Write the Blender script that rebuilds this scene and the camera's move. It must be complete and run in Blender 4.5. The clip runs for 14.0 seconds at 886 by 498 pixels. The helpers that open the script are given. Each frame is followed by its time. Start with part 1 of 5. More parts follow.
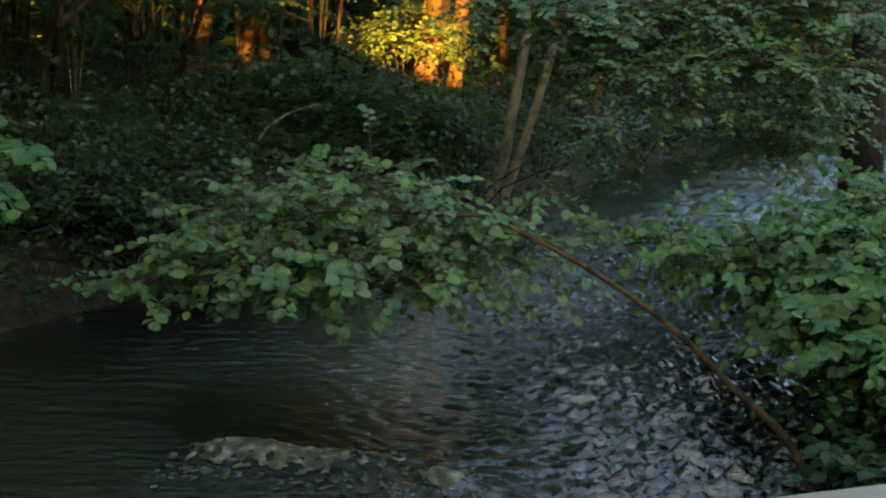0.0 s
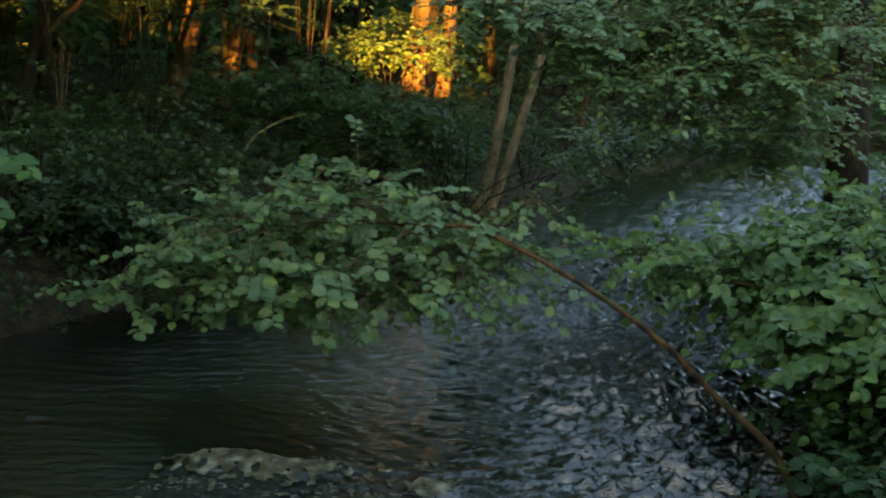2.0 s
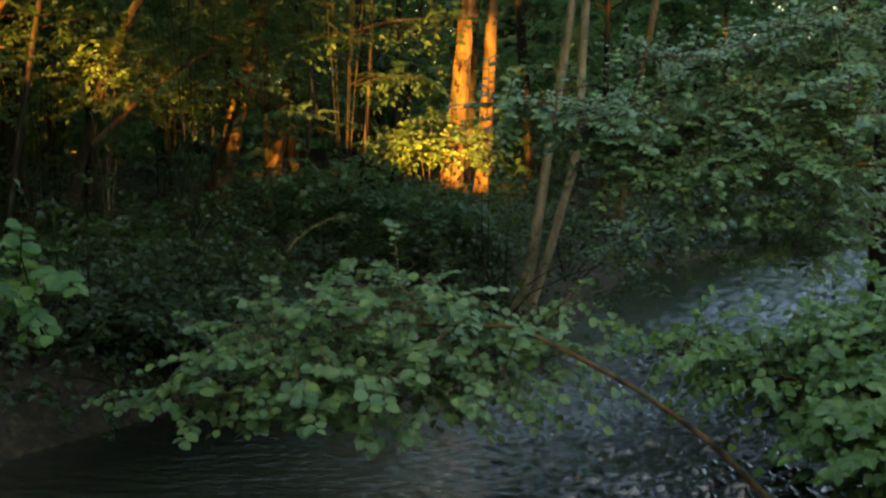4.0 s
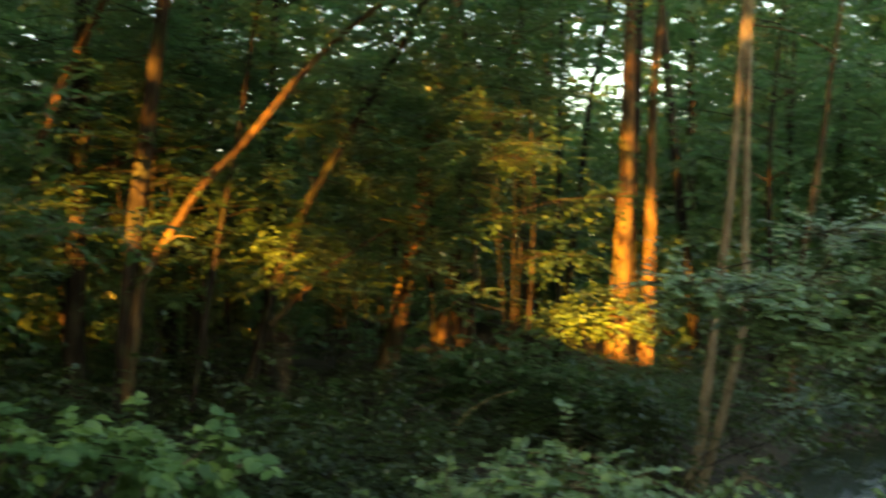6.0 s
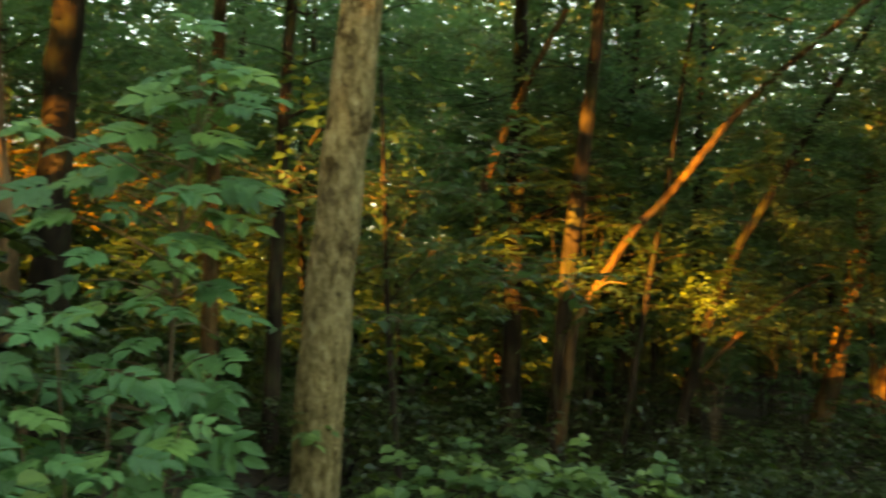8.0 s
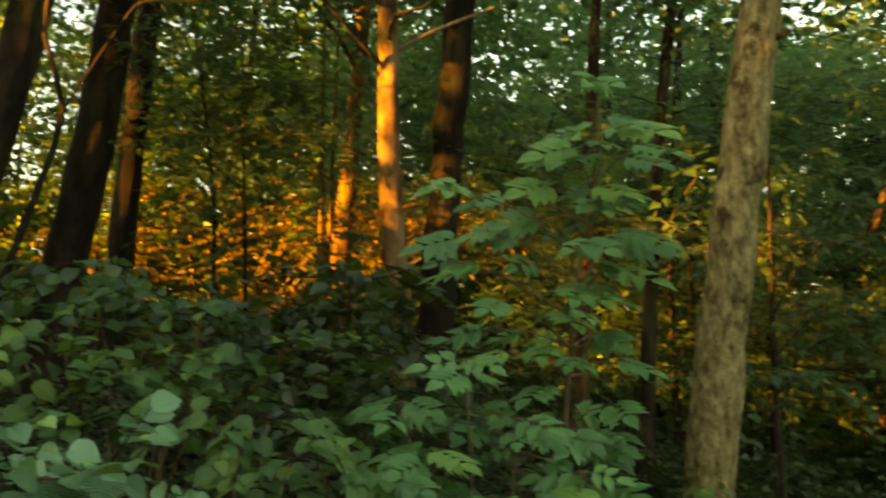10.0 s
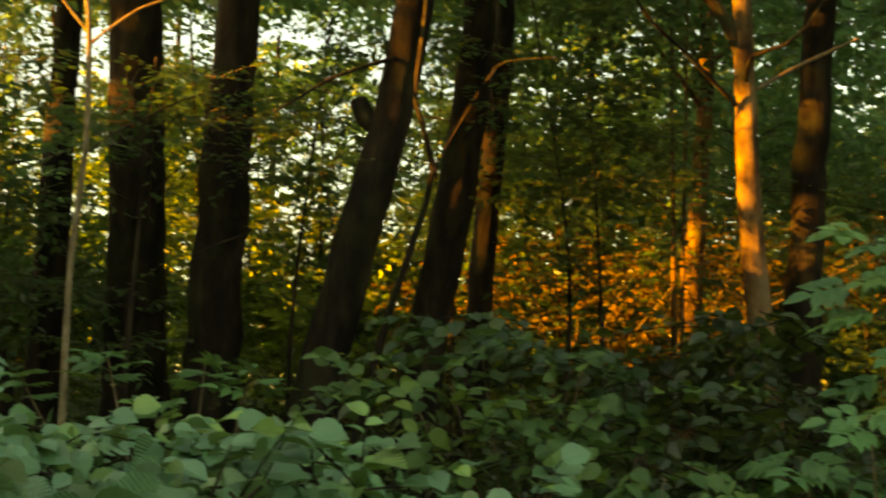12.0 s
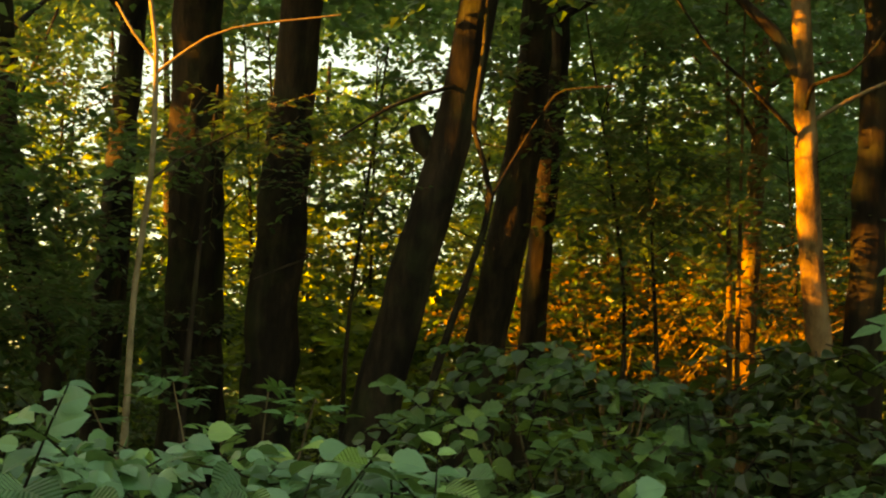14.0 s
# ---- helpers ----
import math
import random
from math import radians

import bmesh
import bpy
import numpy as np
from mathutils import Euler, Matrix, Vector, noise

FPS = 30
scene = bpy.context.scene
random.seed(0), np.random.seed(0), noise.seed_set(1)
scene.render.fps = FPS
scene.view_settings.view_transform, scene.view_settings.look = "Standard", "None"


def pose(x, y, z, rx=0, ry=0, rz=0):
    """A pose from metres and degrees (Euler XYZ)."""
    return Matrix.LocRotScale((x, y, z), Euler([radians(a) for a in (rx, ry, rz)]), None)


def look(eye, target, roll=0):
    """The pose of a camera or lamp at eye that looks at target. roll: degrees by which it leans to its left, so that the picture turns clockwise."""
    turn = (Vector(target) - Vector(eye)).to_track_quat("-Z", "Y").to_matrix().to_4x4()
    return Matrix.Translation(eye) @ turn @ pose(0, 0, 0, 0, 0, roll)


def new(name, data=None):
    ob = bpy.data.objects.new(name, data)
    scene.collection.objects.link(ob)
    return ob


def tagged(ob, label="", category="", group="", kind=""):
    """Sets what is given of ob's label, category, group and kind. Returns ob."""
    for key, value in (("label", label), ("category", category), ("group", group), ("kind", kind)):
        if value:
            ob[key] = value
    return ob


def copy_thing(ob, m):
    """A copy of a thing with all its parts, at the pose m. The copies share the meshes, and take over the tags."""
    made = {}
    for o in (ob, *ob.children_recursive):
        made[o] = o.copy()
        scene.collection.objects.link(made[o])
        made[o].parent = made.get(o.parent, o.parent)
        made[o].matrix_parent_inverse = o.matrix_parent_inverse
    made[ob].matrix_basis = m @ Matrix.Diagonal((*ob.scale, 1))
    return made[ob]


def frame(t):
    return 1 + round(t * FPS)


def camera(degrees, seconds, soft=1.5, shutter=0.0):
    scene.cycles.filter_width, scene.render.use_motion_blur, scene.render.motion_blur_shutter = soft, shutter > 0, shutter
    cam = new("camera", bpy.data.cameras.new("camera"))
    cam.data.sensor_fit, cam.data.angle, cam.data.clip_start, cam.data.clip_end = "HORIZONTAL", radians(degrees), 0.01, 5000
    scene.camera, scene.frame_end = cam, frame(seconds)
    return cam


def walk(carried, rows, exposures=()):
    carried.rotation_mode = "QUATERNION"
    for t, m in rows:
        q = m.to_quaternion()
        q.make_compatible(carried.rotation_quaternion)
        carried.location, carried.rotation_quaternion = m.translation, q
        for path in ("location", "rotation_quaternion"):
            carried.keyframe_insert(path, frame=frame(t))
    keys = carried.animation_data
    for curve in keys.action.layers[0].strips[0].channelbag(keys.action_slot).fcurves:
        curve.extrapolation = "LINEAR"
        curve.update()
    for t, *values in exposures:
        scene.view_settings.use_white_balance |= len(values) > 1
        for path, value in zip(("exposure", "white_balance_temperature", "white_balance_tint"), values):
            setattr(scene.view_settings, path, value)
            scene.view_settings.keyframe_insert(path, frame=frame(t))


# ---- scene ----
cam = camera(42.85, 14.0, soft=2.1, shutter=0.5)
PATH = [
    (0.0, (0.000, 0.000, 1.700), (0.000, 7.802, -0.067), 2.00),
    (0.5, (-0.005, 0.002, 1.700), (0.032, 7.803, -0.071), 2.25),
    (1.0, (-0.004, -0.001, 1.702), (0.006, 7.812, -0.018), 2.17),
    (1.5, (-0.004, 0.004, 1.702), (0.054, 7.821, 0.000), 2.27),
    (2.0, (-0.002, 0.004, 1.704), (0.091, 7.821, 0.007), 2.35),
    (2.2, (-0.004, 0.003, 1.705), (0.071, 7.824, 0.021), 2.29),
    (4.3, (0.021, -0.028, 1.768), (-0.238, 7.923, 0.922), 0.16),
    (4.5, (0.023, -0.031, 1.774), (-0.239, 7.936, 1.097), 0.01),
    (5.0, (0.020, -0.066, 1.790), (-0.290, 7.919, 1.414), -0.87),
    (5.5, (0.005, -0.138, 1.808), (-0.511, 7.845, 1.701), -1.53),
    (6.0, (-0.019, -0.217, 1.831), (-1.362, 7.669, 1.952), -1.08),
    (6.5, (-0.022, -0.264, 1.840), (-2.349, 7.385, 2.113), -1.17),
    (7.0, (-0.029, -0.287, 1.844), (-2.878, 7.180, 2.191), -1.12),
    (7.5, (-0.053, -0.294, 1.846), (-3.434, 6.945, 2.245), -0.82),
    (8.0, (-0.064, -0.314, 1.842), (-4.150, 6.548, 2.316), -0.34),
    (8.5, (-0.088, -0.333, 1.848), (-4.825, 6.093, 2.368), 0.43),
    (9.0, (-0.092, -0.367, 1.850), (-5.284, 5.688, 2.474), 0.39),
    (9.2, (-0.098, -0.378, 1.850), (-5.435, 5.546, 2.495), 0.56),
    (11.3, (-0.196, -0.471, 1.859), (-7.078, 3.492, 2.824), 1.63),
    (11.5, (-0.189, -0.492, 1.863), (-7.160, 3.316, 2.814), 1.58),
    (12.0, (-0.198, -0.539, 1.864), (-7.437, 2.699, 2.919), 1.72),
    (12.5, (-0.216, -0.585, 1.863), (-7.614, 2.251, 2.968), 2.38),
    (13.0, (-0.217, -0.614, 1.867), (-7.674, 2.036, 3.038), 2.51),
    (13.5, (-0.211, -0.608, 1.867), (-7.618, 2.178, 3.039), 2.40),
    (14.0, (-0.210, -0.604, 1.873), (-7.556, 2.322, 3.092), 2.53),
]
walk(cam, [(t, look(eye, target, roll)) for t, eye, target, roll in PATH],
     exposures=[(0.0, 3.45, 7300, 5), (2.2, 3.45, 7300, 5), (5.0, 3.4, 7600, 5), (7.5, 3.8, 9500, 5), (9.0, 3.8, 10200, 5), (11.5, 3.3, 15000, 5), (14.0, 3.35, 15000, 5)])

# ---- light: a low evening sun behind the viewer's left shoulder, and the sky ----
SUN_YAW, SUN_ELEV = radians(174), radians(8.8)
to_sun = Vector((-math.sin(SUN_YAW) * math.cos(SUN_ELEV), math.cos(SUN_YAW) * math.cos(SUN_ELEV), math.sin(SUN_ELEV)))
world = bpy.data.worlds.new("evening_sky")
scene.world = world
world.use_nodes = True
wn = world.node_tree
sky = wn.nodes.new("ShaderNodeTexSky")
sky.sky_type = "NISHITA"
sky.sun_disc = False
sky.sun_elevation = SUN_ELEV
sky.sun_rotation = math.atan2(to_sun.x, to_sun.y)
sky.dust_density = 2.0
wn.nodes["Background"].inputs["Strength"].default_value = 0.085
wn.links.new(sky.outputs[0], wn.nodes["Background"].inputs["Color"])
sun_data = bpy.data.lights.new("sun", "SUN")
sun_data.energy = 5.0
sun_data.angle = radians(0.45)
sun_data.color = (1.0, 0.435, 0.075)
sun = new("sun", sun_data)
sun.matrix_world = look((0, 0, 30), Vector((0, 0, 30)) - to_sun)

# ---- materials ----


def node_material(name, rough=0.6):
    m = bpy.data.materials.new(name)
    m.use_nodes = True
    b = m.node_tree.nodes["Principled BSDF"]
    b.inputs["Roughness"].default_value = rough
    return m, m.node_tree, b


def ramp_of(nt, source, stops):
    r = nt.nodes.new("ShaderNodeValToRGB")
    while len(r.color_ramp.elements) < len(stops):
        r.color_ramp.elements.new(0.5)
    for e, (p, c) in zip(r.color_ramp.elements, stops):
        e.position, e.color = p, (*c, 1)
    nt.links.new(source, r.inputs[0])
    return r.outputs[0]


def noise_of(nt, scale, detail=4.0, stretch=None, rough=0.55):
    n = nt.nodes.new("ShaderNodeTexNoise")
    n.inputs["Scale"].default_value = scale
    n.inputs["Detail"].default_value = detail
    n.inputs["Roughness"].default_value = rough
    co = nt.nodes.new("ShaderNodeTexCoord").outputs["Object"]
    if stretch:
        mp = nt.nodes.new("ShaderNodeMapping")
        mp.inputs["Scale"].default_value = stretch
        nt.links.new(co, mp.inputs[0])
        co = mp.outputs[0]
    nt.links.new(co, n.inputs["Vector"])
    return n.outputs["Fac"]


def bump_of(nt, height, b, strength, distance):
    n = nt.nodes.new("ShaderNodeBump")
    n.inputs["Strength"].default_value = strength
    n.inputs["Distance"].default_value = distance
    nt.links.new(height, n.inputs["Height"])
    nt.links.new(n.outputs[0], b.inputs["Normal"])


def mix_of(nt, kind, a, b, fac):
    n = nt.nodes.new("ShaderNodeMix")
    n.data_type, n.blend_type = "RGBA", kind
    if isinstance(fac, float):
        n.inputs["Factor"].default_value = fac
    else:
        nt.links.new(fac, n.inputs["Factor"])
    nt.links.new(a, n.inputs["A"])
    nt.links.new(b, n.inputs["B"])
    return n.outputs["Result"]


def math_of(nt, kind, a, b=None):
    n = nt.nodes.new("ShaderNodeMath")
    n.operation = kind
    for slot, v in enumerate((a, b)):
        if isinstance(v, float):
            n.inputs[slot].default_value = v
        elif v is not None:
            nt.links.new(v, n.inputs[slot])
    return n.outputs[0]


def leaf_material(name, stops, by_object=False, rough=0.42, thin=0.35, through_tint=(0.16, 0.24, 0.03), veins=0.0, gloss=0.5):
    m, nt, b = node_material(name, rough)
    if by_object:
        rnd = nt.nodes.new("ShaderNodeObjectInfo").outputs["Random"]
    else:
        rnd = nt.nodes.new("ShaderNodeNewGeometry").outputs["Random Per Island"]
    col = ramp_of(nt, rnd, stops)
    spots = ramp_of(nt, noise_of(nt, 9.0, 3.0), [(0.35, (0.82, 0.82, 0.8)), (0.65, (1.12, 1.1, 1.05))])
    col = mix_of(nt, "MULTIPLY", col, spots, 1.0)
    nt.links.new(col, b.inputs["Base Color"])
    b.inputs["Specular IOR Level"].default_value = gloss
    if veins:
        sep = nt.nodes.new("ShaderNodeSeparateXYZ")
        nt.links.new(nt.nodes.new("ShaderNodeTexCoord").outputs["Object"], sep.inputs[0])
        across = math_of(nt, "ABSOLUTE", sep.outputs["Y"])
        run = math_of(nt, "SUBTRACT", sep.outputs["X"], math_of(nt, "MULTIPLY", across, 0.8))
        rib = math_of(nt, "SINE", math_of(nt, "MULTIPLY", run, 52.0))
        mid = math_of(nt, "MULTIPLY", math_of(nt, "LESS_THAN", across, 0.014), 1.5)
        bump_of(nt, math_of(nt, "ADD", rib, mid), b, veins, 0.02)
        pale = nt.nodes.new("ShaderNodeRGB")
        pale.outputs[0].default_value = (0.16, 0.22, 0.10, 1)
        col = mix_of(nt, "MIX", col, pale.outputs[0], math_of(nt, "MULTIPLY", mid, 0.4))
        nt.links.new(col, b.inputs["Base Color"])
    else:
        bump_of(nt, noise_of(nt, 40.0, 2.0), b, 0.25, 0.01)
    tr = nt.nodes.new("ShaderNodeBsdfTranslucent")
    tint = nt.nodes.new("ShaderNodeRGB")
    tint.outputs[0].default_value = (*through_tint, 1)
    nt.links.new(mix_of(nt, "MIX", col, tint.outputs[0], 0.7), tr.inputs["Color"])
    mx = nt.nodes.new("ShaderNodeMixShader")
    mx.inputs[0].default_value = thin
    nt.links.new(b.outputs[0], mx.inputs[1])
    nt.links.new(tr.outputs[0], mx.inputs[2])
    nt.links.new(mx.outputs[0], nt.nodes["Material Output"].inputs["Surface"])
    return m


GREEN = [(0.0, (0.028, 0.064, 0.028)), (0.5, (0.042, 0.093, 0.042)), (0.85, (0.055, 0.113, 0.047)), (1.0, (0.08, 0.125, 0.035))]
LIGHT = [(0.0, (0.074, 0.145, 0.060)), (0.5, (0.112, 0.198, 0.080)), (0.9, (0.155, 0.245, 0.085)), (1.0, (0.20, 0.31, 0.07))]
leaf_wood = leaf_material("leaf_wood", GREEN, thin=0.4, through_tint=(0.13, 0.28, 0.075))
# wood leaves darkened: the shade of the undergrowth is put into their colour
leaf_shaded = leaf_material("leaf_shaded", [(0.0, (0.014, 0.032, 0.012)), (0.6, (0.021, 0.047, 0.017)), (1.0, (0.04, 0.07, 0.02))], thin=0.25)
leaf_canopy = leaf_material("leaf_canopy", [(0.0, (0.045, 0.098, 0.05)), (0.6, (0.068, 0.13, 0.066)), (1.0, (0.12, 0.17, 0.055))], thin=0.5, through_tint=(0.2, 0.42, 0.15))
# canopy leaves with the yellow glow of backlight put into their colour
leaf_backlit = leaf_material("leaf_backlit", [(0.0, (0.048, 0.098, 0.042)), (0.6, (0.075, 0.13, 0.052)), (1.0, (0.15, 0.18, 0.045))], thin=0.6, through_tint=(0.38, 0.54, 0.09))
# the orange of the low sun is mixed into this leaf colour
leaf_sun_orange = leaf_material("leaf_sun_orange", [(0.0, (0.05, 0.07, 0.02)), (0.4, (0.12, 0.10, 0.03)), (1.0, (0.22, 0.12, 0.03))], thin=0.5, through_tint=(0.36, 0.22, 0.04))
leaf_alder = leaf_material("leaf_alder", LIGHT, rough=0.36, thin=0.25)
leaf_alder_single = leaf_material("leaf_alder_single", LIGHT, True, rough=0.36, thin=0.25, veins=0.15)
leaf_beech = leaf_material("leaf_beech", [(0.0, (0.085, 0.175, 0.075)), (0.7, (0.135, 0.24, 0.105)), (1.0, (0.19, 0.30, 0.08))], rough=0.34, thin=0.25, gloss=0.8)
HAZEL = [(0.0, (0.03, 0.115, 0.042)), (0.35, (0.08, 0.225, 0.10)), (0.8, (0.14, 0.33, 0.175)), (1.0, (0.21, 0.40, 0.09))]
leaf_hazel = leaf_material("leaf_hazel", HAZEL, True, rough=0.36, thin=0.25, veins=0.6, gloss=0.7)
leaf_hazel_mass = leaf_material("leaf_hazel_mass", HAZEL, rough=0.36, thin=0.25, gloss=0.7)
leaf_dogwood = leaf_material("leaf_dogwood", [(0.0, (0.042, 0.115, 0.04)), (0.7, (0.08, 0.18, 0.06)), (1.0, (0.15, 0.26, 0.06))], True, rough=0.45, thin=0.35, gloss=0.35)
SHRUB = [(0.0, (0.062, 0.135, 0.042)), (0.6, (0.105, 0.205, 0.060)), (1.0, (0.16, 0.275, 0.065))]
leaf_shrub = leaf_material("leaf_shrub", SHRUB, rough=0.4, thin=0.3)
leaf_shrub_single = leaf_material("leaf_shrub_single", SHRUB, True, rough=0.4, thin=0.3, veins=0.12)
leaf_maple = leaf_material("leaf_maple", [(0.0, (0.062, 0.18, 0.075)), (0.7, (0.10, 0.28, 0.105)), (1.0, (0.17, 0.34, 0.085))], True, rough=0.45, thin=0.35)


def bark_material(name, stops, scale=9.0, bump=0.6, moss=0.0, stretch=(1, 1, 0.22)):
    m, nt, b = node_material(name, 0.85)
    n1 = noise_of(nt, scale, 6.0, stretch, 0.65)
    col = ramp_of(nt, n1, stops)
    big = ramp_of(nt, noise_of(nt, 2.2, 3.0), [(0.35, (0.65, 0.66, 0.62)), (0.7, (1.15, 1.12, 1.05))])
    col = mix_of(nt, "MULTIPLY", col, big, 1.0)
    if moss:
        g = nt.nodes.new("ShaderNodeRGB")
        g.outputs[0].default_value = (0.06, 0.085, 0.03, 1)
        k = ramp_of(nt, noise_of(nt, 4.0, 5.0), [(0.5, (0, 0, 0)), (0.68, (moss, moss, moss))])
        col = mix_of(nt, "MIX", col, g.outputs[0], k)
    nt.links.new(col, b.inputs["Base Color"])
    b.inputs["Specular IOR Level"].default_value = 0.2
    bump_of(nt, noise_of(nt, scale * 2.5, 6.0, stretch, 0.7), b, bump, 0.02)
    return m


bark_brown = bark_material("bark_brown", [(0.37, (0.03, 0.02, 0.012)), (0.5, (0.105, 0.060, 0.028)), (0.64, (0.205, 0.122, 0.055))], scale=12.0, bump=0.9, moss=0.4)
# tone lowered to imitate shade on trunks the sun does not reach
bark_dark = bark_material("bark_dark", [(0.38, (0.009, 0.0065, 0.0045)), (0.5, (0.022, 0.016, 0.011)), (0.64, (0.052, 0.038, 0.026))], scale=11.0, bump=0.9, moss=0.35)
# bark_dark at about half tone: shade put into the bark of unlit trunks
bark_shaded = bark_material("bark_shaded", [(0.38, (0.005, 0.0037, 0.0025)), (0.5, (0.013, 0.0095, 0.0065)), (0.64, (0.034, 0.024, 0.016))], scale=11.0, bump=1.0, moss=0.2)
bark_patchy = bark_material("bark_patchy", [(0.36, (0.028, 0.017, 0.010)), (0.46, (0.09, 0.055, 0.028)), (0.56, (0.195, 0.125, 0.067)), (0.68, (0.27, 0.185, 0.108))], scale=6.0, bump=0.9, moss=0.3, stretch=(1, 1, 0.45))
bark_pale, nt, b = node_material("bark_pale", 0.85)
c1 = ramp_of(nt, noise_of(nt, 24.0, 7.0, (1, 1, 0.5), 0.75), [(0.33, (0.06, 0.046, 0.020)), (0.44, (0.19, 0.15, 0.065)), (0.55, (0.33, 0.27, 0.125)), (0.68, (0.50, 0.44, 0.25))])
scars = ramp_of(nt, noise_of(nt, 10.0, 5.0, (1.0, 1.0, 0.7), 0.7), [(0.36, (0.3, 0.26, 0.18)), (0.43, (1, 1, 1))])
flecks = ramp_of(nt, noise_of(nt, 38.0, 5.0, (1, 1, 0.4)), [(0.36, (0.5, 0.47, 0.38)), (0.5, (1, 1, 1)), (0.72, (1.15, 1.15, 1.1))])
c1 = mix_of(nt, "MULTIPLY", mix_of(nt, "MULTIPLY", c1, scars, 1.0), flecks, 1.0)
nt.links.new(c1, b.inputs["Base Color"])
b.inputs["Specular IOR Level"].default_value = 0.2
bump_of(nt, noise_of(nt, 26.0, 8.0, (1, 1, 0.8), 0.7), b, 1.0, 0.03)
bark_birch = bark_material("bark_birch", [(0.3, (0.08, 0.065, 0.05)), (0.42, (0.18, 0.14, 0.09)), (0.7, (0.34, 0.28, 0.19))], scale=16.0, bump=0.5, moss=0.3, stretch=(1, 1, 0.6))
bark_twig = bark_material("bark_twig", [(0.3, (0.10, 0.07, 0.045)), (0.7, (0.24, 0.19, 0.12))], scale=30.0, bump=0.2)

soil, nt, b = node_material("leaf_litter_soil", 0.95)
c1 = ramp_of(nt, noise_of(nt, 14.0, 8.0), [(0.3, (0.015, 0.011, 0.007)), (0.5, (0.034, 0.025, 0.015)), (0.7, (0.075, 0.054, 0.03))])
c2 = ramp_of(nt, noise_of(nt, 0.7, 4.0), [(0.4, (0.7, 0.75, 0.65)), (0.65, (1.1, 1.05, 1.0))])
nt.links.new(mix_of(nt, "MULTIPLY", c1, c2, 1.0), b.inputs["Base Color"])
bump_of(nt, noise_of(nt, 30.0, 8.0), b, 0.8, 0.04)

water_mat, nt, b = node_material("stream_water", 0.04)
c1 = ramp_of(nt, noise_of(nt, 1.1, 4.0), [(0.35, (0.004, 0.005, 0.005)), (0.7, (0.010, 0.011, 0.010))])
nt.links.new(c1, b.inputs["Base Color"])
b.inputs["IOR"].default_value = 1.45
b.inputs["Specular IOR Level"].default_value = 1.0
b.inputs["Coat Weight"].default_value = 1.0
b.inputs["Coat Roughness"].default_value = 0.03
bump_of(nt, noise_of(nt, 42.0, 3.0, (0.36, 1.0, 1.0)), b, 0.8, 0.012)
nt.links.new(b.inputs["Normal"].links[0].from_socket, b.inputs["Coat Normal"])

foam_mat, nt, b = node_material("river_foam", 0.35)
c1 = ramp_of(nt, noise_of(nt, 20.0, 6.0), [(0.34, (0.03, 0.024, 0.012)), (0.48, (0.085, 0.075, 0.04)), (0.58, (0.15, 0.14, 0.09)), (0.72, (0.36, 0.36, 0.32))])
nt.links.new(c1, b.inputs["Base Color"])
bump_of(nt, noise_of(nt, 60.0, 6.0), b, 0.9, 0.012)
fleck_mat, nt, b = node_material("foam_flecks", 0.5)
c1 = ramp_of(nt, noise_of(nt, 40.0, 4.0), [(0.35, (0.09, 0.09, 0.08)), (0.65, (0.3, 0.31, 0.3))])
nt.links.new(c1, b.inputs["Base Color"])

rail_mat, nt, b = node_material("weathered_rail_wood", 0.8)
c1 = ramp_of(nt, noise_of(nt, 30.0, 6.0, (0.1, 1, 1)), [(0.3, (0.22, 0.21, 0.16)), (0.7, (0.38, 0.36, 0.29))])
nt.links.new(c1, b.inputs["Base Color"])
bump_of(nt, noise_of(nt, 60.0, 6.0, (0.1, 1, 1)), b, 0.4, 0.004)

# ---- mesh helpers ----


def mesh_of(name, verts, faces_by_size, mat, smooth=False):
    """A mesh from an array of vertices and a list of index arrays (n, 3) or (n, 4)."""
    me = bpy.data.meshes.new(name)
    verts = np.asarray(verts, dtype=np.float32)
    loops = np.concatenate([np.asarray(f).ravel() for f in faces_by_size]).astype(np.int32)
    sizes = np.concatenate([np.full(len(f), np.asarray(f).shape[1]) for f in faces_by_size])
    starts = np.concatenate([[0], np.cumsum(sizes)[:-1]]).astype(np.int32)
    me.vertices.add(len(verts))
    me.vertices.foreach_set("co", verts.ravel())
    me.loops.add(len(loops))
    me.loops.foreach_set("vertex_index", loops)
    me.polygons.add(len(sizes))
    me.polygons.foreach_set("loop_start", starts)
    me.polygons.foreach_set("use_smooth", np.full(len(sizes), smooth))
    me.update(calc_edges=True)
    me.materials.append(mat)
    return me


def thing(name, at, label, category, group="", kind=""):
    ob = new(name)
    ob.empty_display_size = 0.1
    ob.location = at
    return tagged(ob, label, category, group, kind)


def part(name, me, parent, label="", kind=""):
    """Links a mesh that is given in world places under a thing that stands unturned."""
    ob = new(name, me)
    ob.parent = parent
    base = parent.location if parent.parent is None else parent.location + parent.parent.location
    ob.location = -base
    return tagged(ob, label, kind=kind)


def smooth_path(points, step):
    """Points along a Catmull-Rom curve through the given ones."""
    p = np.asarray(points, float)
    p = np.vstack([2 * p[0] - p[1], p, 2 * p[-1] - p[-2]])
    out = []
    for i in range(1, len(p) - 2):
        n = max(2, int(np.linalg.norm(p[i + 1] - p[i]) / step))
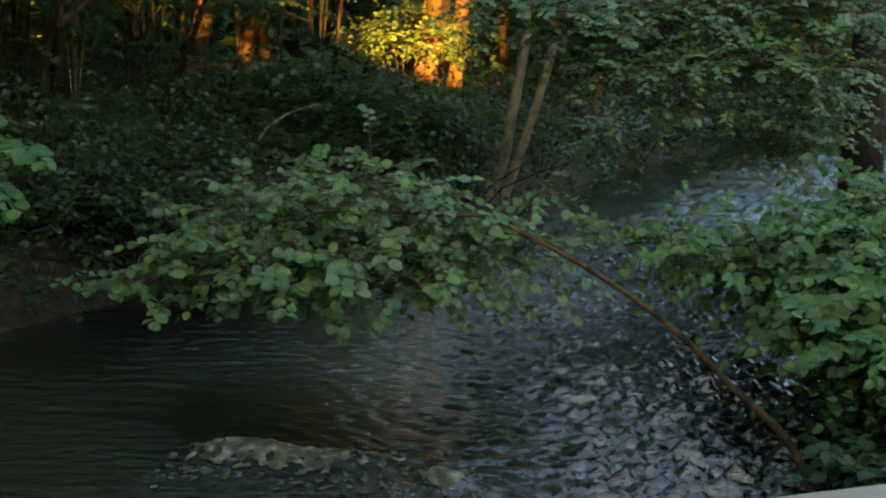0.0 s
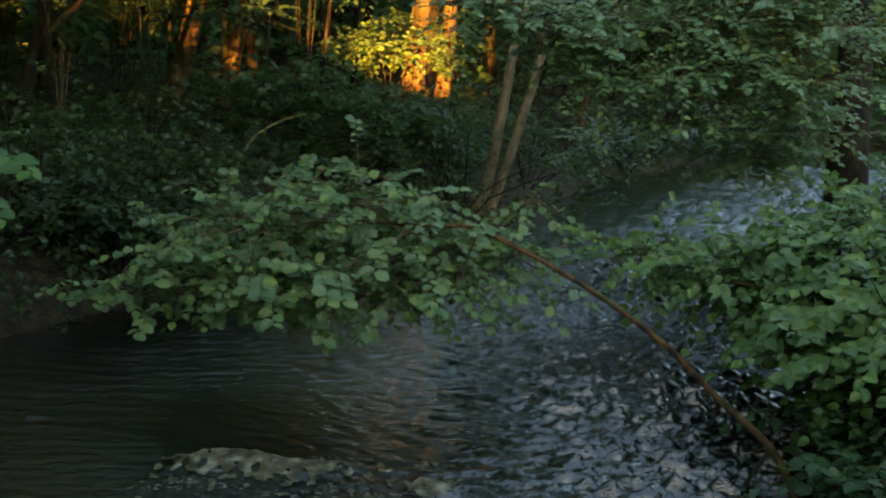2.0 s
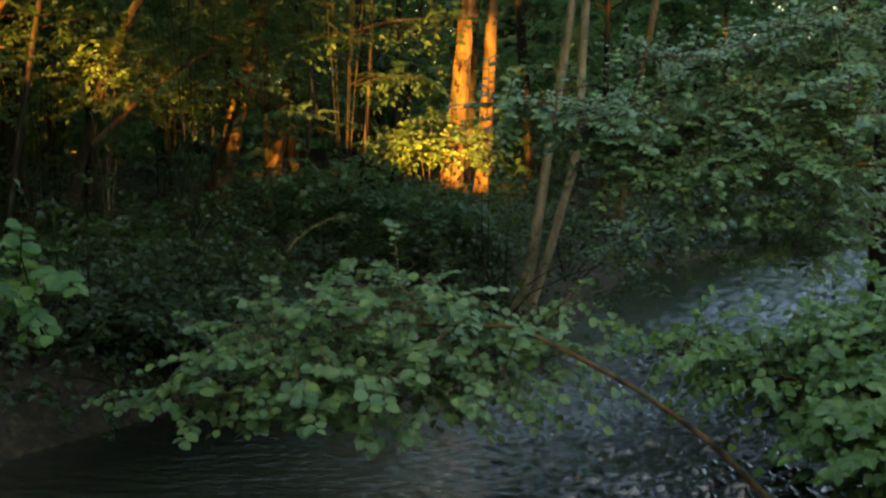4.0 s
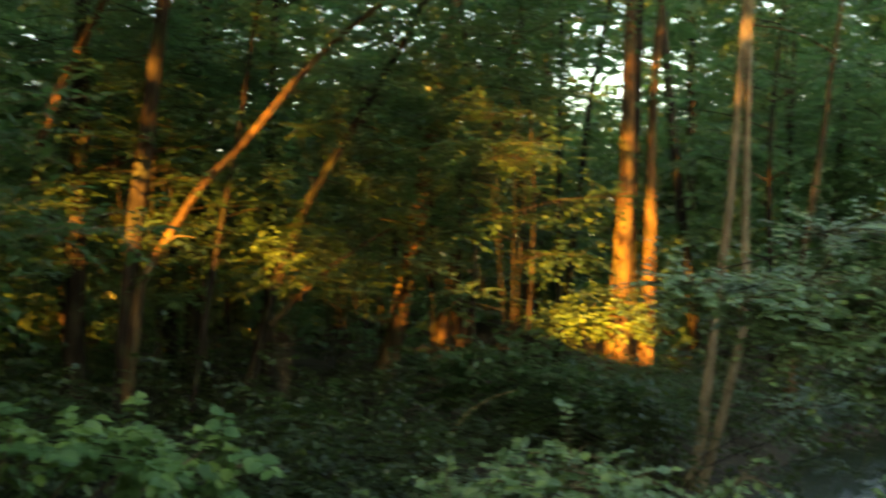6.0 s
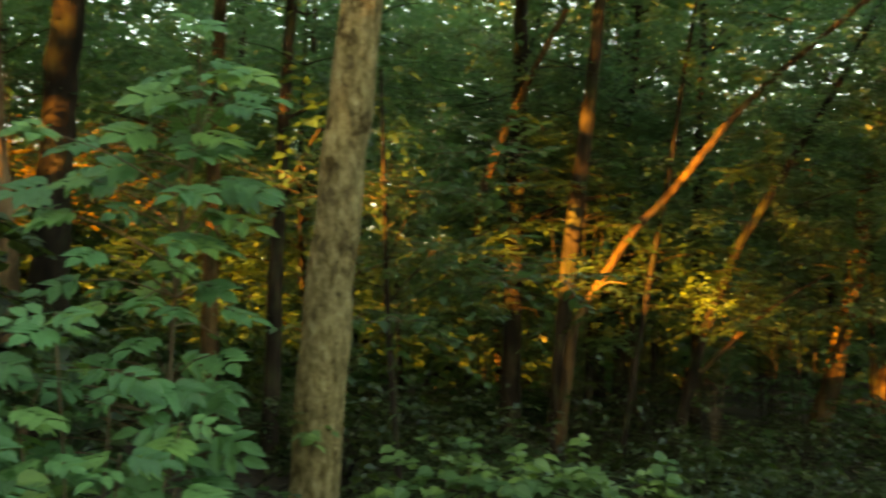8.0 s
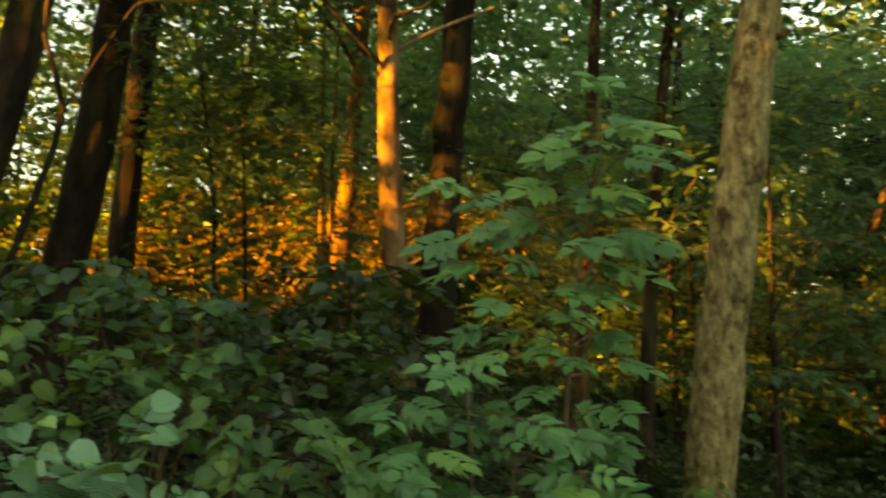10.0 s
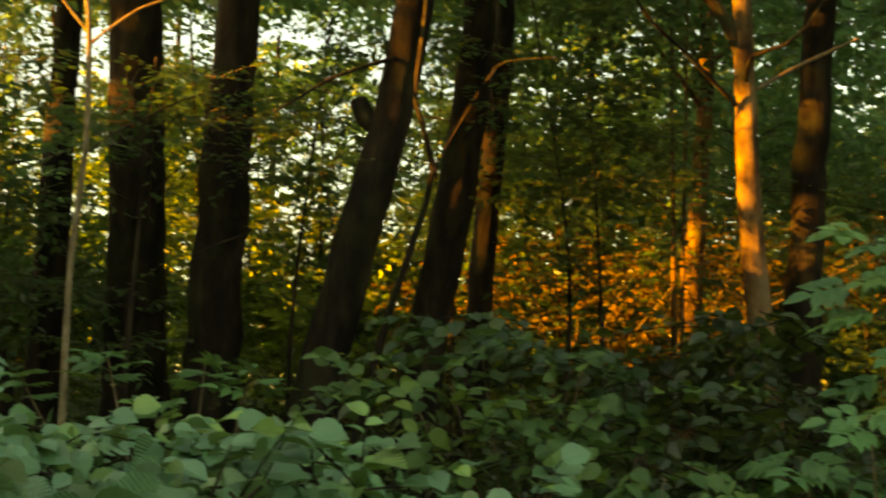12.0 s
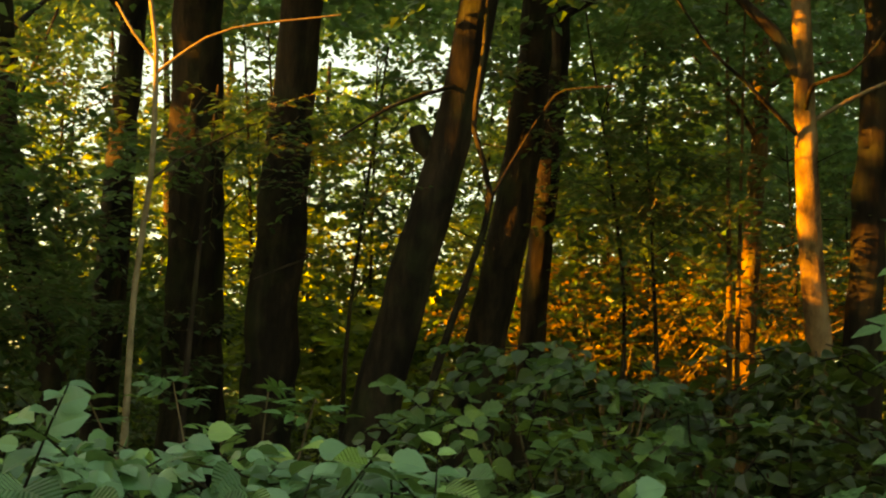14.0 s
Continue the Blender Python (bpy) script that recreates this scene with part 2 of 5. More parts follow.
        for t in np.linspace(0, 1, n, endpoint=False):
            out.append(0.5 * (2 * p[i] + (p[i + 1] - p[i - 1]) * t + (2 * p[i - 1] - 5 * p[i] + 4 * p[i + 1] - p[i + 2]) * t ** 2
                              + (3 * p[i] - 3 * p[i + 1] + p[i + 2] - p[i - 1]) * t ** 3))
    out.append(p[-2])
    return np.array(out)


def tube_arrays(path, r0, r1, sides=8, lumps=0.0, seed=0, flare=0.0):
    """Vertices and quads of a tapered, lumpy limb along a path."""
    path = np.asarray(path, float)
    n = len(path)
    g = np.random.default_rng(seed + 11)
    tang = np.gradient(path, axis=0)
    tang /= np.linalg.norm(tang, axis=1)[:, None] + 1e-9
    ref = np.tile([0.31, 0.95, 0.05], (n, 1))
    a = np.cross(tang, ref)
    a /= np.linalg.norm(a, axis=1)[:, None] + 1e-9
    b_ = np.cross(tang, a)
    s = np.linspace(0, 1, n)
    rad = r0 + (r1 - r0) * s
    rad = rad * (1 + flare * np.exp(-s * n * 0.35))
    ang = np.linspace(0, 2 * np.pi, sides, endpoint=False)
    R = np.tile(rad[:, None], (1, sides))
    if lumps:
        ph = g.uniform(0, 6.28, 6)
        z = np.arange(n)[:, None]
        R = R * (1 + lumps * (np.sin(2 * ang + ph[0] + 0.35 * z) * 0.4 + np.sin(3 * ang + ph[1] - 0.5 * z) * 0.3 + np.sin(0.9 * z + ph[2]) * 0.25)
                 + lumps * g.normal(0, 0.22, (n, sides)))
    v = path[:, None, :] + R[:, :, None] * (np.cos(ang)[None, :, None] * a[:, None, :] + np.sin(ang)[None, :, None] * b_[:, None, :])
    i = np.arange(n - 1)[:, None] * sides
    j = np.arange(sides)[None, :]
    k = (j + 1) % sides
    q = np.stack([i + j, i + k, i + sides + k, i + sides + j], -1).reshape(-1, 4)
    return v.reshape(-1, 3), q


def join_tubes(name, tubes, mat):
    vs, qs, off = [], [], 0
    for v, q in tubes:
        vs.append(v)
        qs.append(q + off)
        off += len(v)
    return mesh_of(name, np.vstack(vs), [np.vstack(qs)], mat, True)


def leaf_template(stations, fold=0.25, curl=0.2):
    """A leaf one unit long: stations of (along, half width) on both sides of its midrib."""
    v, f = [], []
    mids, lefts, rights = [], [], []
    for u, w in stations:
        mids.append(len(v))
        v.append((u, 0.0, -curl * u * u))
        if w > 0:
            lefts.append(len(v))
            v.append((u, w, fold * w - curl * u * u))
            rights.append(len(v))
            v.append((u, -w, fold * w - curl * u * u))
        else:
            lefts.append(mids[-1])
            rights.append(mids[-1])
    for i in range(len(stations) - 1):
        for a, b_, c, d in ((mids[i], mids[i + 1], lefts[i + 1], lefts[i]), (mids[i], rights[i], rights[i + 1], mids[i + 1])):
            ring = [x for k, x in enumerate((a, b_, c, d)) if x not in (a, b_, c, d)[:k]]
            if len(ring) == 4:
                f += [(ring[0], ring[1], ring[2]), (ring[0], ring[2], ring[3])]
            elif len(ring) == 3:
                f.append(tuple(ring))
    return np.array(v), np.array(f)


SPRAY = leaf_template([(0, 0), (0.25, 0.27), (0.6, 0.26), (1, 0)], 0.22, 0.2)
SIMPLE = leaf_template([(0, 0), (0.42, 0.33), (1.0, 0)], 0.3, 0.15)
ROUND = leaf_template([(0, 0), (0.16, 0.24), (0.45, 0.44), (0.78, 0.42), (0.97, 0.18), (0.95, 0)], 0.22, 0.18)
ALDER = leaf_template([(0, 0), (0.12, 0.20), (0.22, 0.26), (0.34, 0.42), (0.41, 0.32), (0.58, 0.46), (0.65, 0.35), (0.80, 0.37), (0.86, 0.22), (0.98, 0.15), (0.92, 0)], 0.25, 0.2)
POINTED = leaf_template([(0, 0), (0.05, 0.24), (0.18, 0.37), (0.25, 0.36), (0.36, 0.44), (0.44, 0.42), (0.55, 0.43), (0.62, 0.38), (0.74, 0.30), (0.86, 0.15), (1.0, 0)], 0.28, 0.25)


def compound_template(pairs=3, fold=0.2):
    """A compound leaf: pairs of leaflets and one at the tip of a drooping stalk."""
    lv, lf = leaf_template([(0, 0), (0.12, 0.15), (0.28, 0.25), (0.33, 0.22), (0.48, 0.26), (0.54, 0.21), (0.68, 0.19), (0.74, 0.14), (1.0, 0)], fold, 0.2)
    vs, fs, off = [], [], 0
    spots = [(0.62, 0.0, 0.42)] + [(0.2 + 0.42 * i / pairs, sgn * radians(62 - 5 * i), 0.40) for i in range(pairs) for sgn in (1, -1)]
    for u, a, size in spots:
        c, s_ = math.cos(a), math.sin(a)
        v = lv * size
        v = np.stack([v[:, 0] * c - v[:, 1] * s_ + u, v[:, 0] * s_ + v[:, 1] * c, v[:, 2] - 0.15 * u * u], -1)
        vs.append(v)
        fs.append(lf + off)
        off += len(v)
    vs.append(np.array([(0, 0.008, 0), (0, -0.008, 0), (0.64, 0.004, -0.06), (0.64, -0.004, -0.06)]))
    fs.append(np.array([(0, 1, 3), (0, 3, 2)]) + off)
    return np.vstack(vs), np.vstack(fs)



def basis(D, N):
    D = D / (np.linalg.norm(D, axis=1)[:, None] + 1e-9)
    N = N - D * np.sum(N * D, axis=1)[:, None]
    N /= np.linalg.norm(N, axis=1)[:, None] + 1e-9
    return np.stack([D, np.cross(N, D), N], -1)


def leaf_mesh(name, P, D, N, S, template, mat):
    tv, tf = template
    B = basis(D, N)
    v = P[:, None, :] + np.einsum("nij,kj->nki", B, tv) * S[:, None, None]
    f = tf[None] + (np.arange(len(P)) * len(tv))[:, None, None]
    return mesh_of(name, v.reshape(-1, 3), [f.reshape(-1, 3)], mat)


def leaf_objects(parent, P, D, N, S, shapes):
    """Leaves as objects of their own on a few shared meshes."""
    B = basis(D, N)
    for i in range(len(P)):
        ob = new("leaf", shapes[i % len(shapes)])
        ob.parent = parent
        m = Matrix([list(r) for r in B[i] * S[i]]).to_4x4()
        m.translation = Vector(P[i]) - parent.location
        ob.matrix_basis = m


def template_mesh(name, template, mat):
    return mesh_of(name, template[0], [template[1]], mat)


def twig_set(g, centre, radii, n_twigs, length, per_twig, size, tilt=0.35, outward=0.6, hollow=0.35, droop=0.25, hang=0.2, lean=(0, 0, 0)):
    """Twigs inside an ellipsoid, each with leaves in two rows. Gives leaf places, ways, normals, sizes and the twigs' paths."""
    centre, radii = np.asarray(centre, float), np.asarray(radii, float)
    d = g.normal(0, 1, (n_twigs, 3))
    d /= np.linalg.norm(d, axis=1)[:, None]
    r = g.uniform(hollow ** 2, 1, n_twigs) ** 0.5
    o = centre + d * r[:, None] * radii
    way = d * outward + g.normal(0, 0.5, (n_twigs, 3))
    way[:, 2] = way[:, 2] * 0.35 + g.normal(0.0, 0.15, n_twigs)
    way /= np.linalg.norm(way, axis=1)[:, None]
    L = length * g.uniform(0.6, 1.25, n_twigs)
    k = np.arange(per_twig)
    s = (k + 0.7) / per_twig
    P = o[:, None, :] + way[:, None, :] * (L[:, None] * s)[:, :, None]
    P[:, :, 2] -= droop * (L[:, None] * s ** 2)
    side = np.where(k % 2 == 0, 1.0, -1.0)
    flat = np.stack([-way[:, 1], way[:, 0], np.zeros(n_twigs)], -1)
    flat /= np.linalg.norm(flat, axis=1)[:, None] + 1e-9
    D = way[:, None, :] * 0.6 + flat[:, None, :] * side[None, :, None] + g.normal(0, 0.22, (n_twigs, per_twig, 3))
    D[:, :, 2] -= hang
    N = np.zeros_like(D)
    N[:, :, 2] = 1
    N += g.normal(0, tilt, N.shape) + np.array(lean)
    S = size * g.uniform(0.65, 1.2, (n_twigs, per_twig))
    ends = P[:, -1, :]
    paths = [np.array([o[i] - way[i] * 0.06, (o[i] + ends[i]) / 2 + [0, 0, 0.1 * droop * L[i]], ends[i]]) for i in range(n_twigs)]
    return P.reshape(-1, 3), D.reshape(-1, 3), N.reshape(-1, 3), S.ravel(), paths


def join_sets(sets):
    return [np.concatenate([s[i] for s in sets]) for i in range(4)] + [[p for s in sets for p in s[4]]]


# ---- the stream and the ground ----
LEFT_BANK = [(-1.7, -9), (-2.2, 1.5), (-2.2, 5.2), (-1.6, 6.1), (-0.6, 6.9), (0.35, 7.8), (0.95, 9.0), (1.5, 11.0), (2.5, 12.4), (3.7, 13.7), (6, 15.2), (14, 18)]
RIGHT_BANK = [(1.0, -9), (1.25, 2), (1.37, 3.7), (1.52, 4.4), (1.92, 5.4), (2.4, 7), (3.0, 9), (4.0, 10.4), (6.5, 12), (14, 13.5)]
CHANNEL = np.array(LEFT_BANK + RIGHT_BANK[::-1], float)


def channel_distance(x, y):
    """Distance to the water's edge, below zero in the stream."""
    best = np.full(x.shape, 1e9)
    inside = np.zeros(x.shape, bool)
    for a, b_ in zip(CHANNEL, np.roll(CHANNEL, -1, axis=0)):
        e = b_ - a
        t = np.clip(((x - a[0]) * e[0] + (y - a[1]) * e[1]) / (e @ e), 0, 1)
        best = np.minimum(best, np.hypot(x - a[0] - t * e[0], y - a[1] - t * e[1]))
        if a[1] != b_[1]:
            cross = (a[1] > y) != (b_[1] > y)
            inside ^= cross & (x < (b_[0] - a[0]) * (y - a[1]) / (b_[1] - a[1]) + a[0])
    return np.where(inside, -best, best)


def lumps_of(x, y):
    return (np.sin(1.3 * x + 0.7 * y) * np.sin(0.9 * y - 0.4 * x + 1) * 0.07 + np.sin(3.1 * x + 2.2 * y + 2) * np.sin(2.7 * y - 1.9 * x) * 0.035
            + np.sin(7.3 * x + 1) * np.sin(6.1 * y + 3 * x) * 0.015)


def ground_height(x, y):
    x, y = np.asarray(x, float), np.asarray(y, float)
    d = channel_distance(x, y)
    z = np.where(d < 0, np.maximum(-0.55, d * 0.9) - 0.03, -0.03 + 0.36 * (1 - np.exp(-np.maximum(d, 0) / 0.3)))
    z = z + np.where(d > 0, lumps_of(x, y) * np.clip(d, 0, 1), 0)
    z = z + np.clip((-x - 2.6) / 3.5, 0, 1) ** 1.2 * 0.75 * np.clip((9 - y) / 5, 0.15, 1)
    # an unseen embankment towards the sun, its top shaped to set the shadow lines
    s = x * -0.105 + y * -0.995
    q = x * 0.995 - y * 0.105
    top = 4.85 + 0.3 * np.exp(-((q + 4.5) / 0.9) ** 2) + 0.35 * np.clip((-8.9 - q) / 1.0, 0, 1) + 0.18 * np.sin(q * 0.7) + 0.1 * np.sin(q * 2.3 + 1)
    top = top + 1.3 * np.clip((q + 0.95) / 0.6, 0, 1) + 0.45 * np.exp(-((q + 2.85) / 0.42) ** 2) + 0.35 * np.clip((q + 9.1) / 0.5, 0, 1) * np.clip((-5.88 - q) / 0.15, 0, 1) + 0.9 * np.clip((-13.2 - q) / 1.5, 0, 1)
    w = np.clip((s - 8.0) / 4.2, 0, 1) ** 1.5 * np.clip((q + 46.0) / 3.0, 0, 1)
    return z * (1 - w) + top * w


def gz(x, y):
    return float(ground_height(np.array([x]), np.array([y]))[0])


def axis(lo, hi, step, far):
    mid = np.arange(lo, hi + 1e-6, step)
    out = np.geomspace(step * 2, far, 16)
    return np.concatenate([lo - out[::-1], mid, hi + out])


gx, gy = axis(-18, 12, 0.2, 600), axis(-20, 22, 0.2, 600)
X, Y = np.meshgrid(gx, gy)
Z = ground_height(X, Y)
nx, ny = len(gx), len(gy)
ii, jj = np.meshgrid(np.arange(nx - 1), np.arange(ny - 1))
k0 = (jj * nx + ii).ravel()
quads = np.stack([k0, k0 + 1, k0 + nx + 1, k0 + nx], -1)
ground = new("ground", mesh_of("ground", np.stack([X, Y, Z], -1).reshape(-1, 3), [quads], soil, True))
tagged(ground, "dark woodland soil with leaf litter along the stream banks", "ground", kind="structure")


def hump(x, y):
    """The glassy swell over the stones of the small rapid: steep on its far side, long towards the viewer."""
    crest = 3.95 + 0.03 * np.sin(5.3 * x + 1) + 0.015 * np.sin(17 * x)
    d = y - crest
    across = np.where(d > 0, np.exp(-(d / 0.03) ** 2), np.exp(-(d / 0.10) ** 2))
    h = (0.050 - 0.034 * np.clip((x + 0.55) / 0.35, -0.2, 1)) * across * np.exp(-((x + 0.56) / 0.33) ** 6)
    e = y - 3.76
    return h + 0.05 * np.where(e > 0, np.exp(-(e / 0.03) ** 2), np.exp(-(e / 0.07) ** 2)) * np.exp(-((x - 0.035) / 0.07) ** 4)


def wave_height(x, y):
    g = np.random.default_rng(5)
    h = np.zeros_like(x)
    for i in range(70):
        lam = 0.034 * (4.6 ** g.uniform(0, 1))
        th = g.normal(radians(82), radians(27))
        kx, ky = math.cos(th) * 2 * math.pi / lam, math.sin(th) * 2 * math.pi / lam
        warp = 0.5 * np.sin(3.7 * x + 1.9 * y + i) + 0.5 * np.sin(3.1 * y - 1.4 * x + 2.1 * i)
        h += (np.clip((11 - y) / 4, 0, 1) if lam < 0.08 else 1.0 + 0.7 * np.clip((y - 6) / 3, 0, 1)) * (0.029 if lam < 0.07 else 0.025) * lam * np.sin(kx * x + ky * y + g.uniform(0, 6.28) + 1.9 * warp) * (0.6 + 0.6 * np.sin(2.9 * x + 1.7 * y + 1.9 * i) * np.sin(1.3 * x - 3.3 * y + i))
    return h * (0.24 + 1.05 * np.clip((x + 0.15 - 0.5 * np.clip(y - 6, 0, 8)) / 0.7, 0, 1) + 0.6 * np.clip((x - 0.4) / 0.4, 0, 1) * np.clip((5.8 - y) / 0.8, 0, 1)) * np.clip((y - 2.6) / 0.7, 0, 1) + hump(x, y)


wx = np.concatenate([np.arange(-3.0, -1.2, 0.04), np.arange(-1.2, 1.6, 0.018), np.arange(1.6, 7.0, 0.04)])
wy = np.concatenate([np.arange(-4, 3.3, 0.2), np.arange(3.3, 6.0, 0.0105), np.arange(6.0, 9, 0.02), np.arange(9, 13, 0.028), np.arange(13, 17, 0.06)])
X, Y = np.meshgrid(wx, wy)
Z = wave_height(X, Y)
nx = len(wx)
ii, jj = np.meshgrid(np.arange(nx - 1), np.arange(len(wy) - 1))
k0 = (jj * nx + ii).ravel()
quads = np.stack([k0, k0 + 1, k0 + nx + 1, k0 + nx], -1)
cx, cy = X.ravel()[k0] + 0.015, Y.ravel()[k0] + 0.015
quads = quads[channel_distance(cx, cy) < 0.25]
used, inv = np.unique(quads, return_inverse=True)
water = new("water", mesh_of("water", np.stack([X, Y, Z], -1).reshape(-1, 3)[used], [inv.reshape(-1, 4)], water_mat, True))
tagged(water, "dark rippling stream water reflecting the evening sky", "water", kind="structure")

# foam over the stones of the small rapid: a lumpy skin on the swell, and flecks about it
g = np.random.default_rng(21)
fx, fy = np.arange(-0.98, 0.16, 0.0065), np.arange(3.60, 4.03, 0.0065)
X, Y = np.meshgrid(fx, fy)
rough = np.zeros_like(X)
for i in range(40):
    lam, th = g.uniform(0.022, 0.09), g.uniform(0, 6.28)
    rough += 0.008 * lam * np.sin((np.cos(th) * X + np.sin(th) * Y) * 6.283 / lam + g.uniform(0, 6.28) + 1.5 * np.sin(9 * X + 7 * Y + i))
H = hump(X, Y)
Z = wave_height(X, Y) + 0.004 + rough * np.clip(H / 0.03, 0, 1)
nx = len(fx)
ii, jj = np.meshgrid(np.arange(nx - 1), np.arange(len(fy) - 1))
k0 = (jj * nx + ii).ravel()
quads = np.stack([k0, k0 + 1, k0 + nx + 1, k0 + nx], -1)[(H + rough * 6.0).ravel()[k0] > 0.015]
used, inv = np.unique(quads, return_inverse=True)
foam = new("foam", mesh_of("foam", np.stack([X, Y, Z], -1).reshape(-1, 3)[used], [inv.reshape(-1, 4)], foam_mat, True))
tagged(foam, "brownish glassy swell of foam on the small rapid", "foam", kind="stuff")
ico = bmesh.new()
bmesh.ops.create_icosphere(ico, subdivisions=1, radius=1)
iv = np.array([v.co[:] for v in ico.verts])
jf = np.array([[v.index for v in f.verts] for f in ico.faces])
ico.free()
bm_v, bm_f, off = [], [], 0
for i in range(240):
    k = i % 4
    if k == 0:
        x = g.uniform(-0.9, -0.22)
        y = 3.95 + 0.03 * math.sin(5.3 * x + 1) - 0.01 + g.normal(0, 0.012)
    elif k == 3:
        x, y = g.normal(0.03, 0.12), 3.69 + g.normal(0, 0.04)
    else:
        c = g.integers(0, 9)
        x, y = -0.95 + 0.12 * c + g.normal(0, 0.05), 3.72 + 0.05 * math.sin(2.7 * c) + g.normal(0, 0.02) + 0.05 * math.sin(7 * c)
    r = g.uniform(0.0015, 0.005)
    z = float(wave_height(np.array([x]), np.array([y]))[0]) + 0.002
    sc = np.array([r * g.uniform(1.2, 3.2), r * g.uniform(0.6, 1.1), r * 0.45])
    bm_v.append(iv * sc * g.uniform(0.75, 1.25, (len(iv), 1)) + [x, y, z])
    bm_f.append(jf + off)
    off += len(iv)
flecks = new("foam_flecks", mesh_of("foam_flecks", np.vstack(bm_v), [np.vstack(bm_f)], fleck_mat, True))
tagged(flecks, "small white foam flecks drifting round the rapid", "foam", kind="stuff")


# ---- the footbridge on which the camera stands ----
def box_arrays(lo, hi, bevel=0.01):
    bm = bmesh.new()
    bmesh.ops.create_cube(bm, size=1)
    for v in bm.verts:
        v.co = Vector([lo[i] + (v.co[i] + 0.5) * (hi[i] - lo[i]) for i in range(3)])
    bmesh.ops.bevel(bm, geom=list(bm.edges), offset=bevel, segments=2, affect="EDGES")
    return bm


def box_mesh(name, lo, hi, mat, bevel=0.01):
    bm = box_arrays(lo, hi, bevel)
    me = bpy.data.meshes.new(name)
    bm.to_mesh(me)
    bm.free()
    me.materials.append(mat)
    return me


bridge = thing("footbridge", (0.40, 1.12, 0.12), "pale weathered timber footbridge rail over the stream", "bridge")
bridge.rotation_euler = (0, 0, radians(18.4))
for nm, lo, hi, bev in (("top_rail", (-2.0, -0.13, 1.02), (2.4, 0.0, 1.08), 0.012), ("lower_rail", (-2.0, -0.09, 0.5), (2.4, -0.04, 0.6), 0.008),
                        ("deck", (-2.9, -2.6, -0.12), (2.6, 0.02, 0.0), 0.01)):
    ob = new(nm, box_mesh(nm, lo, hi, rail_mat, bev))
    ob.parent = bridge
post = box_mesh("post", (-0.05, -0.11, 0.0), (0.05, -0.02, 1.02), rail_mat, 0.008)
for x in (-1.9, -0.4, 1.0, 2.3):
    ob = new("post", post)
    ob.parent = bridge
    ob.location = (x, 0, 0)

# ---- trees ----
TREES = "trees of the stream wood"


def grow(points, top=9.0, base=None):
    """Carries a trunk's line down to the ground and up to its top."""
    p = [np.array(q, float) for q in points]
    d = (p[1] - p[0]) / max(p[1][2] - p[0][2], 0.1)
    x, y, z = p[0]
    drop = z - gz(x, y)
    if drop > 0.05:
        foot = np.array([x - d[0] * drop * 0.7, y - d[1] * drop * 0.7, 0])
        foot[2] = gz(foot[0], foot[1]) - 0.06
        p.insert(0, foot)
    d = (p[-1] - p[-2]) / max(p[-1][2] - p[-2][2], 0.1)
    while p[-1][2] < top - 0.2:
        h = min(1.6, top - p[-1][2])
        p.append(p[-1] + np.array([d[0] * h, d[1] * h, h]))
        d = d * 0.7
    return p


def tree(points, r, bark, label, top=9.0, crown=(5.9, 1.7, 1.8), twigs=62, leaf=0.10, seed=0, limbs=5, sides=10, name="tree", limb_from=2.6, group=TREES):
    g = np.random.default_rng(seed + 100)
    p = grow(points, top)
    path = smooth_path(p, 0.16)
    path[1:-1, :2] += g.normal(0, r * 0.05, (len(path) - 2, 2))
    t = thing(name, tuple(p[0]), label, "tree", group)
    part("trunk", mesh_of("trunk", *[(v, [q]) for v, q in [tube_arrays(path, r * 1.12, r * 0.35, sides, 0.09, seed, 0.35)]][0], bark, True), t)
    sets, tubes = [], []
    if crown:
        cz, cr, ch = crown
        k = int(np.argmin(abs(path[:, 2] - cz)))
        sets.append(twig_set(g, path[k], (cr, cr, ch), int(twigs * 1.3), 0.6, 9, leaf * 1.15, tilt=0.5, hollow=0.1, hang=0.1, droop=0.15))
        for i in range(limbs):
            z = g.uniform(limb_from, cz)
            a = path[int(np.argmin(abs(path[:, 2] - z)))]
            th = g.uniform(0, 2 * math.pi)
            ln = g.uniform(0.7, 1.5)
            e = a + np.array([math.cos(th) * ln, math.sin(th) * ln, ln * g.uniform(0.2, 0.7)])
            tubes.append(tube_arrays(smooth_path([a, (a + e) / 2 + [0, 0, 0.08], e], 0.15), r * 0.3, 0.008, 5, 0.05, seed + i))
            sets.append(twig_set(g, e, (0.5, 0.5, 0.3), 20, 0.5, 8, leaf * 1.15, tilt=0.4, hollow=0.0, hang=0.1, droop=0.15))
        P, D, N, S, paths = join_sets(sets)
        for v, q in tubes:
            part("limb", mesh_of("limb", v, [q], bark, True), t)
        part("crown", leaf_mesh("crown", P, D, N, S, SIMPLE, leaf_canopy if seed % 3 == 0 else leaf_wood), t)
    return t


def limb(t, points, r0, r1, bark, label="", name="limb", seed=3, sides=7):
    return part(name, mesh_of(name, *[(v, [q]) for v, q in [tube_arrays(smooth_path(points, 0.12), r0, r1, sides, 0.08, seed)]][0], bark, True), t, label)


LEANER = [(-3.43, 13.5, 3.56), (-3.26, 13.5, 3.72), (-2.65, 13.6, 4.27), (-2.40, 13.75, 4.62), (-2.25, 13.95, 4.95)]
BROWN = "slender brown alder trunk with mossy bark, catching evening sun"
t = tree([(-3.23, 13.75, 0.3), (-2.82, 13.86, 1.94), (-2.55, 13.94, 3.55), (-2.4, 13.98, 4.25)], 0.112, bark_brown, BROWN, seed=1, twigs=24, limbs=3)
